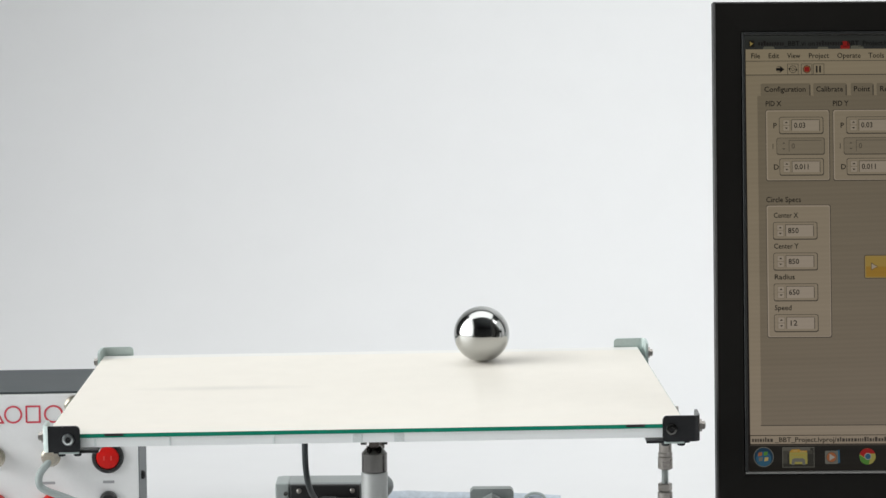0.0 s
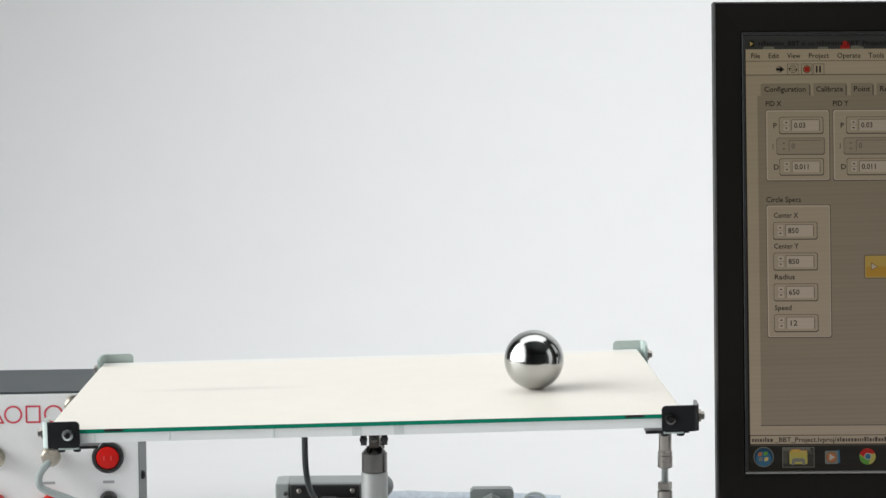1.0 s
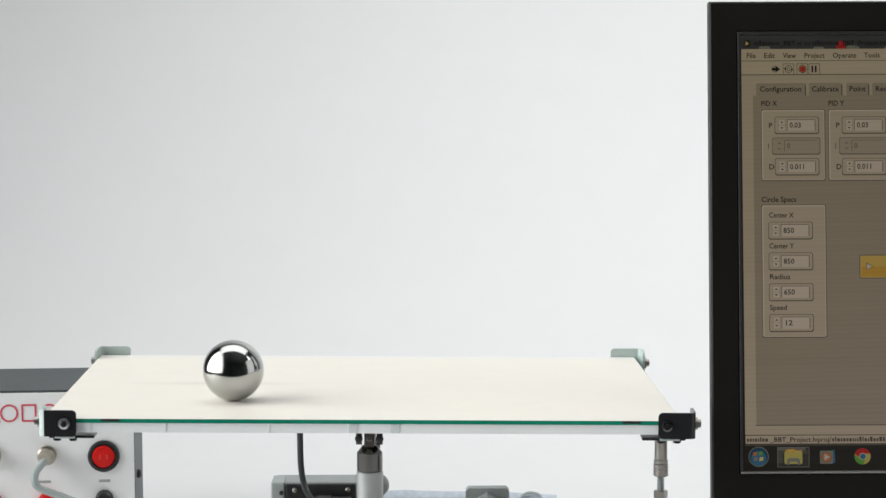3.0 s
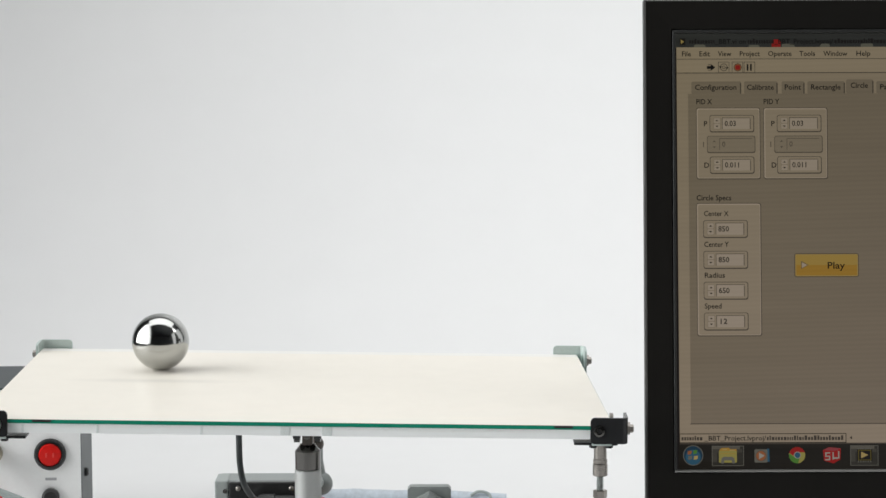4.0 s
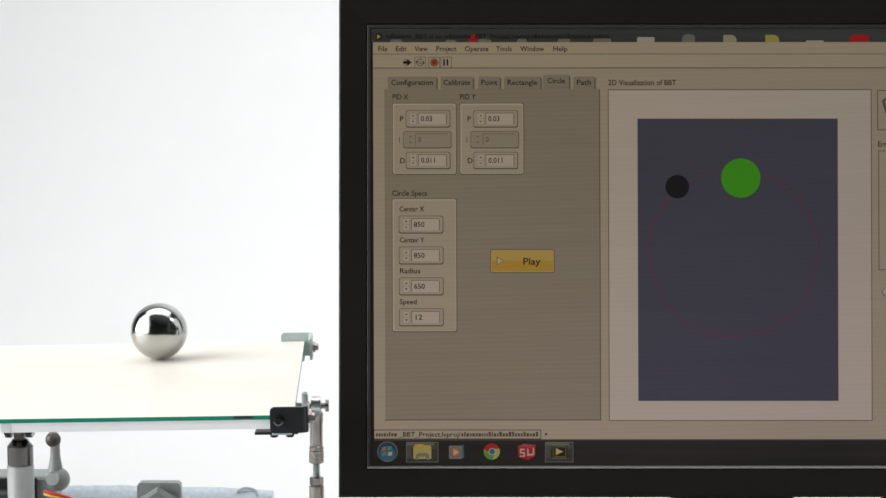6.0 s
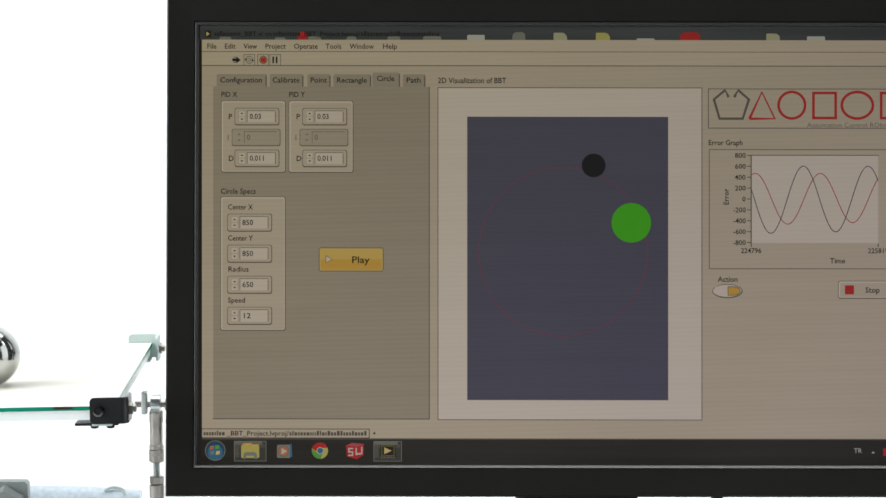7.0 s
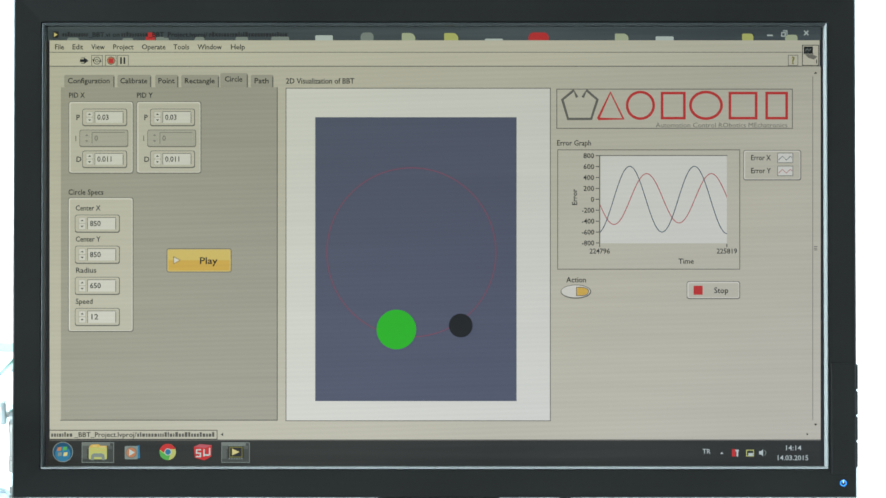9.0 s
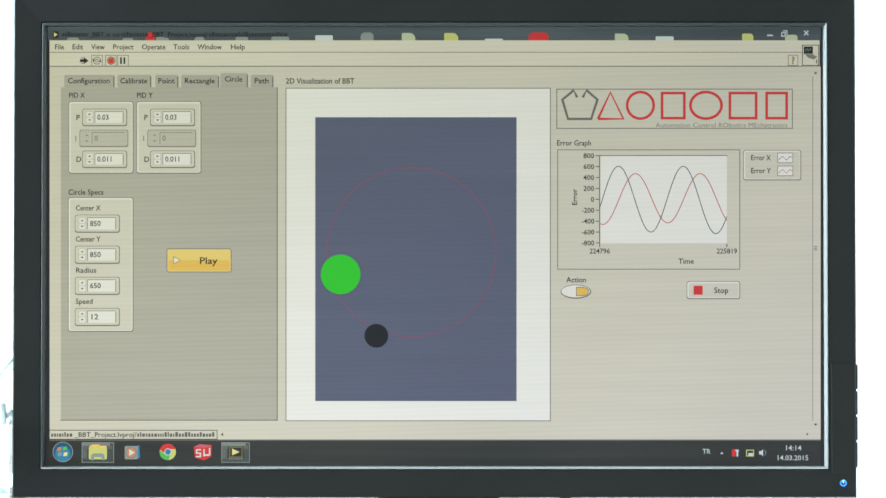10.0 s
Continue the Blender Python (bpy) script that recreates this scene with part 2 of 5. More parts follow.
def slab(outline, y0, y1, into=None):
    """A flat piece with that (x, z) outline, from depth y0 (front) to y1."""
    bm = into or bmesh.new()
    a = [bm.verts.new((x, y0, z)) for x, z in outline]
    b = [bm.verts.new((x, y1, z)) for x, z in outline]
    n = len(outline)
    faces = [bm.faces.new(a), bm.faces.new(b[::-1])]
    for k in range(n):
        faces.append(bm.faces.new((a[k], b[k], b[(k + 1) % n], a[(k + 1) % n])))
    bmesh.ops.recalc_face_normals(bm, faces=faces)
    return bm


def rounded(x0, x1, z0, z1, r, seg=5):
    pts = []
    for cx, cz, a in ((x1 - r, z1 - r, 0), (x0 + r, z1 - r, 90), (x0 + r, z0 + r, 180), (x1 - r, z0 + r, 270)):
        for k in range(seg + 1):
            t = radians(a + 90 * k / seg)
            pts.append((cx + r * math.cos(t), cz + r * math.sin(t)))
    return pts


def to_y(x, y, z):
    """Lays a turned part along y, its foot towards the viewer."""
    return Matrix.Translation((x, y, z)) @ Euler((radians(-90), 0, 0)).to_matrix().to_4x4()


def to_x(x, y, z):
    return Matrix.Translation((x, y, z)) @ Euler((0, radians(90), 0)).to_matrix().to_4x4()


# ---------------------------------------------------------------- the studio
def backdrop():
    """One sheet of paper: over the table, up in a wide curve and straight on behind."""
    bm = bmesh.new()
    line = [(-0.62, -0.16), (-0.60, -0.02), (-0.57, 0.0), (-0.2, 0.0), (0.3, 0.0), (0.75, 0.0)]
    r = 0.45
    for k in range(1, 17):
        a = radians(90 * k / 16)
        line.append((0.75 + r * math.sin(a), r - r * math.cos(a)))
    line += [(1.2, 0.9), (1.2, 1.5), (1.2, 2.2)]
    rows = []
    for y, z in line:
        rows.append([bm.verts.new((-1.06 + 2.98 * k / 12, y, z)) for k in range(13)])
    for a, b in zip(rows, rows[1:]):
        for k in range(12):
            bm.faces.new((a[k], a[k + 1], b[k + 1], b[k]))
    ob = part("backdrop", bm, PAPER, smooth=True)
    ob.modifiers.new("thickness", "SOLIDIFY").thickness = -0.002
    tagged(ob, "seamless white paper backdrop sweeping up behind table", "backdrop", kind="structure")


def studio():
    for name, b in (("floor", (-3.2, 3.6, -4.0, 1.9, -0.85, -0.75)), ("ceiling", (-3.2, 3.6, -4.0, 1.9, 2.6, 2.7)),
                    ("wall_north", (-3.2, 3.6, 1.9, 2.0, -0.75, 2.6)), ("wall_south", (-3.2, 3.6, -4.1, -4.0, -0.75, 2.6)),
                    ("wall_west", (-3.3, -3.2, -4.0, 1.9, -0.75, 2.6)), ("wall_east", (3.6, 3.7, -4.0, 1.9, -0.75, 2.6))):
        tagged(part(name, box(*b), ROOM), "dark matt painted studio " + name.split("_")[0], name.split("_")[0], kind="structure")
    table = new("studio_table")
    tagged(table, "pale laminate studio table under the white paper", "table")
    part("tabletop", box(-1.05, 1.9, -0.56, 1.1, -0.04, -0.003, 0.004), TABLE, table)
    for x in (-0.98, 1.8):
        for y in (-0.48, 1.0):
            part("leg", box(x - 0.03, x + 0.03, y - 0.03, y + 0.03, -0.75, -0.0405, 0.004), BOXDARK, table)


def reflector(name, b, label):
    ob = tagged(new(name), label, "reflector")
    part("board", box(*b, 0.003), PAPER, ob)
    return ob


backdrop()
studio()
side_board = reflector("reflector_board", (1.95, 1.97, -1.1, 0.9, -0.7, 1.7), "tall white foam reflector board beside the table")
for y in (-0.9, 0.7):
    part("foot", box(1.8, 2.12, y - 0.02, y + 0.02, -0.75, -0.70, 0.003), BOXDARK, side_board)

# ---------------------------------------------------------------- the balancing table
PIVOT = Vector((-0.0074, 0.1186, 0.129))
TOP = 0.039          # upper face of the glass over the pivot
X0, X1, Y0, Y1 = -0.1895, 0.1922, -0.1405, 0.120
BACK_CUT = 0.0075
W = 2 * math.pi / 5.87

# small departures of the tilt from its even swing: seconds, degrees about x and y
TILTS = [
    (0, 0.167, 0.075),
    (0.5, -0.162, -0.019),
    (1, -0.057, -0.082),
    (1.5, -0.006, -0.038),
    (2, -0.005, 0.020),
    (2.75, 0.000, 0.000),
    (3.5, -0.044, -0.007),
    (4, 0.063, -0.035),
    (4.5, -0.014, 0.193),
    (5, -0.095, -0.157),
    (5.5, -0.017, -0.007),
    (6.25, 0.000, 0.000),
    (10, 0.000, 0.000),
]


def plate_tilt(t):
    c, s, c2, s2 = math.cos(W * t), math.sin(W * t), math.cos(2 * W * t), math.sin(2 * W * t)
    ts = [d[0] for d in TILTS]
    return (0.565 + 0.919 * c - 0.811 * s + 0.133 * c2 - 0.037 * s2 + float(np.interp(t, ts, [d[1] for d in TILTS])),
            -0.128 - 0.587 * c - 0.843 * s - 0.004 * c2 + 0.055 * s2 + float(np.interp(t, ts, [d[2] for d in TILTS])))


def plate_turn(t):
    rx, ry = plate_tilt(t)
    return pose(0, 0, 0, rx, ry, 0.147)


machine = tagged(new("ball_balancing_table"), "ball balancing table, white glass-topped plate on central post", "test rig")
machine.location = (PIVOT.x, PIVOT.y, 0)
H = PIVOT.z


def build_plate():
    plate = part("plate", sheared(X0 + 0.0015, X1 - 0.0015, Y0 + 0.0015, Y1 - 0.0015, TOP - 0.0085, TOP - 0.0027), ACRYLIC, machine, "frosted acrylic carrier plate")
    part("glass", sheared(X0, X1, Y0, Y1, TOP - 0.0025, TOP - 0.00012), EDGE, plate, "glass sheet with green cut edge")
    yf = Y1 - 0.011
    part("touch_film", sheared(X0 + 0.0002, X1 - 0.0002, Y0 + 0.0002, yf, TOP - 0.00012, TOP), FILM, plate, "ivory white touch surface")
    part("film_margin", sheared(X0 + 0.0002, X1 - 0.0002, yf, Y1 - 0.0002, TOP - 0.00012, TOP), MARGIN, plate, "white margin of the film")
    # unseen white sheet, added to bounce light into the acrylic
    part("bounce_sheet", sheared(X0 + 0.0012, X1 - 0.0012, Y0 + 0.0012, Y1 - 0.0012, TOP - 0.00262, TOP - 0.00254), PAPER, plate, "added white bounce sheet")
    # contact strips on the front edge beside the brackets
    for x in (-0.149, 0.162):
        part("contact_strip", box(x - 0.0056, x + 0.0056, Y0 - 0.0003, Y0 + 0.001, TOP - 0.0016, TOP - 0.0001), BLACKPLASTIC, plate)
    # joints where the acrylic is bolted from below
    for x in (-0.004, 0.021):
        part("spacer", box(x - 0.003, x + 0.003, Y0 + 0.0012, Y0 + 0.02, TOP - 0.0083, TOP - 0.0026, 0.0003), SPACER, plate)
    for x in (-0.1605, -0.116, -0.054):
        part("edge_joint", box(x - 0.0007, x + 0.0007, Y0 + 0.0012, Y0 + 0.012, TOP - 0.0083, TOP - 0.0032, 0.0002), JOINT, plate)
    part("mounting_hub", lathe([(0.02, 0.017), (0.02, TOP - 0.0086)], 32), ALU, plate, smooth=True)
    # fork of the universal joint: two ears and the cross between them
    for x0, x1 in ((-0.0072, -0.0033), (0.0065, 0.0104)):
        ear = rounded(0.009, 0.0235, -0.0042, 0.0172, 0.0035, 4)
        bm = bmesh.new()
        ends = [[bm.verts.new((x, y, z)) for y, z in ear] for x in (x0, x1)]
        for k in range(len(ear)):
            bm.faces.new((ends[0][k], ends[0][(k + 1) % len(ear)], ends[1][(k + 1) % len(ear)], ends[1][k]))
        bm.faces.new(ends[0][::-1])
        bm.faces.new(ends[1])
        bmesh.ops.recalc_face_normals(bm, faces=bm.faces)
        fork = part("fork_ear", bm, DARKSTEEL, plate, "dark steel ear of the joint fork")
        part("ear_cap", lathe([(0.0026, 0), (0.0026, -0.0012), (0.0014, -0.0014)], 14, to_y((x0 + x1) / 2, 0.009, 0.0005)), BLACKMETAL, fork, smooth=True)
    part("cross", box(-0.0018, 0.0050, 0.0105, 0.0215, -0.0058, 0.0172, 0.0009), RUST, plate, "bronzed cross of the joint")
    part("cross_pin", lathe([(0.0021, 0), (0.0021, -0.0012), (0.0012, -0.0016)], 14, to_y(0.0016, 0.0105, -0.0002)), DARKSTEEL, plate, smooth=True)
    for sx, sy in ((-1, -1), (1, -1), (-1, 1), (1, 1)):
        bracket(plate, sx, sy)


def sheared(x0, x1, y0, y1, z0, z1):
    """A sheet whose back edge is a little shorter than its front edge."""
    bm = box(x0, x1, y0, y1, z0, z1)
    for v in bm.verts:
        if v.co.x > 0:
            v.co.x -= BACK_CUT * (v.co.y - Y0) / (Y1 - Y0)
    return bm


def bent_strip(a, c, r, th, z0, z1, pick):
    """A strip bent round an outer corner at the origin: a along x, c along y, bend radius r; its free corners are rounded."""
    line = [(a, 0, 0.0022, (0, 1)), (a - 0.0007, 0, 0.0008, (0, 1)), (a - 0.0022, 0, 0, (0, 1))]
    for k in range(9):
        t = radians(90 * k / 8)
        line.append((r - r * math.sin(t), r - r * math.cos(t), 0, (math.sin(t), math.cos(t))))
    line += [(0, c - 0.0022, 0, (1, 0)), (0, c - 0.0007, 0.0008, (1, 0)), (0, c, 0.0022, (1, 0))]
    bm = bmesh.new()
    rings = []
    for px, py, cut, (nx, ny) in line[pick]:
        rings.append([bm.verts.new(p) for p in ((px, py, z0 + cut), (px, py, z1 - cut), (px + nx * th, py + ny * th, z1 - cut), (px + nx * th, py + ny * th, z0 + cut))])
    for p, q in zip(rings, rings[1:]):
        for k in range(4):
            bm.faces.new((p[k], p[(k + 1) % 4], q[(k + 1) % 4], q[k]))
    bm.faces.new(rings[0])
    bm.faces.new(rings[-1][::-1])
    return bm


def bracket(plate, sx, sy):
    """An angle that grips the corner: a leg along the front or back edge, one along the side, a lip below, and screws."""
    # back brackets take a paler metal: the light they reflect is put into the colour
    mat = BLACKMETAL if sy < 0 else LITZINC
    x = X0 if sx < 0 else X1 + (-0.0035 if sy > 0 else 0.0063)
    y = Y0 if sy < 0 else Y1
    z0, z1 = TOP - 0.0105, TOP + (0.0052 if sy < 0 else 0.006)
    th = 0.0016
    xa, xb = (x - 0.002, x + 0.0205) if sx < 0 else (x - 0.0215, x + 0.002)
    ya = y - 0.0022 if sy < 0 else y + 0.0022 - th
    xs = x - 0.002 if sx < 0 else x + 0.002 - th
    # front left bend is paled: the lamp's reflection on it is put into the colour
    for name, pick, kind in (("corner_bracket", slice(0, 5), mat), ("side_leg", slice(4, None), LITZINC if sy < 0 and sx < 0 else mat)):
        bm = bent_strip(0.0225, 0.021, 0.0042, th, z0, z1, pick)
        for v in bm.verts:
            v.co = Vector((x - sx * (v.co.x - 0.002), y - sy * (v.co.y - 0.0022), v.co.z))
        bmesh.ops.recalc_face_normals(bm, faces=bm.faces)
        part(name, bm, kind, plate, ("black corner bracket" if sy < 0 else "corner bracket paled as lit") if pick.start == 0 else "bent side of the bracket", smooth=True)
    # lip under the plate
    la, lb = (x + 0.004, x + 0.031) if sx < 0 else (x - 0.03, x - 0.004)
    yl = (y + 0.0002, y + 0.014) if sy < 0 else (y - 0.014, y - 0.0002)
    part("lip", box(la, lb, yl[0], yl[1], z0 - 0.0014, z0 + 0.0002, 0.0004), mat, plate)
    # bright washer strip and dark nuts below the lip
    wa = x + 0.0075 if sx < 0 else x - 0.0195
    if sy < 0:
        part("washer_strip", box(wa, wa + 0.012, yl[0] - 0.0018, yl[0] + 0.006, z0 - 0.0013, z0 - 0.0001, 0.0003), LITZINC, plate)
        for dx in (0.001, 0.0105):
            part("nut", lathe([(0.0022, -0.0018), (0.0024, -0.0015), (0.0024, 0.0)], 6, Matrix.Translation((wa + dx, yl[0] + 0.002, z0 - 0.0013))), BLACKMETAL, plate)
    # screws
    cx, cz = (xa + 0.0155 if sx < 0 else xa + 0.0062), TOP - 0.0028
    if sy < 0:
        part("screw", lathe([(0.0036, 0), (0.0037, -0.0008), (0.0031, -0.0020), (0.0019, -0.0022), (0.0017, -0.0006)], 20, to_y(cx, ya, cz)), ZINC if sx < 0 else DARKSTEEL, plate, smooth=True)
        part("screw_socket", lathe([(0.0017, -0.0006), (0.0016, -0.0012)], 6, to_y(cx, ya, cz)), BLACKPLASTIC, plate)
    out = Matrix.Translation((xs + (0 if sx < 0 else th), y + (0.008 if sy < 0 else -0.008), TOP - 0.0028)) @ Euler((0, radians(-90 if sx < 0 else 90), 0)).to_matrix().to_4x4()
    part("screw", lathe([(0.0038, 0), (0.0038, 0.0018), (0.0025, 0.002), (0.0025, 0.0036), (0.0016, 0.004)], 6, out), STEEL, plate)
    if sy < 0:
        part("screw", lathe([(0.0026, 0), (0.0026, 0.0022), (0.0016, 0.0028)], 16, Matrix.Translation((x - sx * 0.0035, y - sy * 0.005, TOP + 0.0003))), STEEL, plate, smooth=True)


def push_rod(name, label):
    """A turnbuckle with its ball joint; the eye is at its origin, the rod hangs below."""
    r = part(name, lathe([(0.0030, -0.03), (0.0048, -0.0298), (0.0048, -0.0275), (0.0043, -0.027), (0.0043, -0.012), (0.0046, -0.0115), (0.0046, -0.005), (0.003, -0.003)], 24), STEEL, machine, label, smooth=True)
    part("collar", lathe([(0.0044, -0.0385), (0.005, -0.038), (0.005, -0.0305), (0.0044, -0.03)], 24), STEEL, r, smooth=True)
    part("threaded_rod", lathe([(0.0022 + 0.0003 * (k % 2), -0.053 + 0.0005 * k) for k in range(30)], 12), ZINC, r)
    part("lock_nut", lathe([(0.0042, -0.0535), (0.0047, -0.053), (0.0047, -0.0487), (0.0042, -0.0482)], 6), STEEL, r)
    part("lower_sleeve", lathe([(0.0047, -0.118), (0.0047, -0.0625), (0.005, -0.0622), (0.005, -0.0545), (0.0044, -0.0538)], 24), STEEL, r, smooth=True)
    part("eye", lathe([(0.004, -0.0035), (0.0066, -0.003), (0.0066, 0.003), (0.004, 0.0035)], 24, to_x(0, 0, 0)), ZINC, r, smooth=True)
    part("pin", lathe([(0.002, -0.014), (0.002, 0.006), (0.004, 0.0062), (0.004, 0.0085)], 12, to_x(0, 0, 0)), STEEL, r)
    part("clevis", box(-0.0095, -0.0055, -0.0045, 0.0045, -0.0062, 0.0088, 0.001), ZINC, r)
    return r


def build_machine():
    part("base_plate", box(-0.13, 0.235, -0.10, 0.25, 0.0, 0.012, 0.002), ALU, machine, "aluminium base plate")
    px, py = 0.0016, 0.016
    at = Matrix.Translation((px, py, 0))
    post = part("post", lathe([(0.0088, 0.012), (0.0088, H - 0.0229), (0.0082, H - 0.0224)], 32, at), ALU, machine, "grey anodised post", smooth=True)
    part("joint_body", lathe([(0.0080, H - 0.0224), (0.0085, H - 0.0219), (0.0085, H - 0.0100), (0.0050, H - 0.0058), (0.0038, H - 0.0050)], 28, at), BURNISHED, post, "dark universal joint", smooth=True)
    part("joint_pin", lathe([(0.0024, -0.0052), (0.0024, 0.0052)], 14, to_x(px, py, H - 0.0075)), STEEL, post, smooth=True)
    part("motor_arm", box(0.18, 0.205, -0.006, 0.006, 0.016, 0.026, 0.002), ALU, machine)
    # motor behind the post
    x0, x1, y0, y1, z1 = -0.0742, -0.0008, 0.172, 0.202, 0.0672
    motor = part("motor", box(x0, x1, y0, y1, 0.0122, z1, 0.0025), MOTORGREY, machine, "grey motor housing with black end plate")
    part("end_plate", box(x0 + 0.0098, x1 - 0.0132, y0 - 0.004, y0 + 0.001, 0.014, z1 - 0.0006, 0.001), BLACKPLASTIC, motor, "black end plate")
    for x in (x0 + 0.0165, x1 - 0.0182):
        part("screw", lathe([(0.0018, 0), (0.0018, -0.0014), (0.001, -0.002)], 14, to_y(x, y0 - 0.004, z1 - 0.0048)), STEEL, motor, smooth=True)
    part("rear_flange", box(x0 - 0.0008, x0 + 0.0092, y0 - 0.003, y1 - 0.006, 0.0122, z1 + 0.0006, 0.0012), GREYCAST, motor, "pale grey flange")
    for z in (z1 - 0.007, z1 - 0.028):
        part("flange_screw", lathe([(0.0016, 0), (0.0016, -0.0013)], 12, to_y(x0 + 0.0068, y0 - 0.003, z)), DARKSTEEL, motor)
    part("gland", lathe([(0.0062, 0), (0.0068, 0.002), (0.0072, 0.003), (0.0072, 0.012), (0.0062, 0.0125), (0.0062, 0.026)], 20, to_x(x0 + 0.0315, y0 - 0.012, z1 - 0.0145)), BLACKPLASTIC, motor, smooth=True)
    gear = part("gearbox", slab([(0.066, 0.0122), (0.0965, 0.0122), (0.0965, 0.0725), (0.0945, 0.0745), (0.068, 0.0745), (0.066, 0.0725)], 0.112, 0.122), GREYCAST, machine, "grey gearbox block")
    part("hex_boss", lathe([(0.0145, 0.112), (0.0145, 0.106), (0.012, 0.104)], 6, to_y(0.081, 0, 0.0575) @ Matrix.Rotation(radians(30), 4, "Z")), GREYCAST, gear)
    part("shaft", lathe([(0.0062, 0.108), (0.0062, 0.098)], 20, to_y(0.081, 0, 0.0555)), STEEL, gear, smooth=True)
    # short rod with ball joints at the back
    link = part("ball_link", lathe([(0.0058, 0.071), (0.0046, 0.078), (0.0036, 0.084), (0.0034, 0.094)], 20, Matrix.Translation((0.0006, 0.165, 0))), MOTORGREY, machine, "short rod with two ball joints", smooth=True)
    bm = bmesh.new()
    bmesh.ops.create_uvsphere(bm, u_segments=20, v_segments=12, radius=0.0086, matrix=Matrix.Translation((0.0025, 0.165, 0.0665)))
    part("lower_joint", bm, MOTORGREY, link, smooth=True)
    part("joint_socket", lathe([(0.0046, -0.004), (0.0050, 0.0), (0.0046, 0.004)], 18, to_y(0.0, 0.1565, 0.069)), ZINC, link, smooth=True)
    bm = bmesh.new()
    bmesh.ops.create_uvsphere(bm, u_segments=20, v_segments=12, radius=0.0056, matrix=Matrix.Translation((-0.0007, 0.165, 0.0955)))
    part("upper_joint", bm, RUST, link, smooth=True)
    part("stud", lathe(rod(0.0028, 0.05), 14, Matrix.Translation((-0.0007, 0.165, 0.098))), STEEL, link, smooth=True)
    # cables
    part("cable", tube([(-0.0455, 0.035, 0.158), (-0.0455, 0.035, 0.125), (-0.0452, 0.038, 0.105), (-0.044, 0.055, 0.0885), (-0.0424, 0.10, 0.0705), (-0.041, 0.157, 0.0535)], 0.0021), RUBBER, machine, "dark round cable", smooth=True)
    for k, (mat, kind) in enumerate(((WIRERED, "red wire"), (WIREYELLOW, "yellow wire"), (RUBBER, "black wire"))):
        d = 0.0021 * k
        part("wire", tube([(-0.0065, 0.158, 0.0592 - d), (-0.002, 0.152, 0.0592 - d), (0.012, 0.15, 0.056 - d), (0.03, 0.15, 0.047 - d)], 0.0011), mat, machine, kind, smooth=True)


build_plate()
build_machine()
side_rod = push_rod("push_rod", "steel turnbuckle push rod")

# ---------------------------------------------------------------- the ball
BALL_R = 0.019
bm = bmesh.new()
bmesh.ops.create_icosphere(bm, subdivisions=5, radius=BALL_R)
steel_ball = tagged(part("steel_ball", bm, CHROME, smooth=True), "polished chrome steel ball rolling on the white plate", "ball")


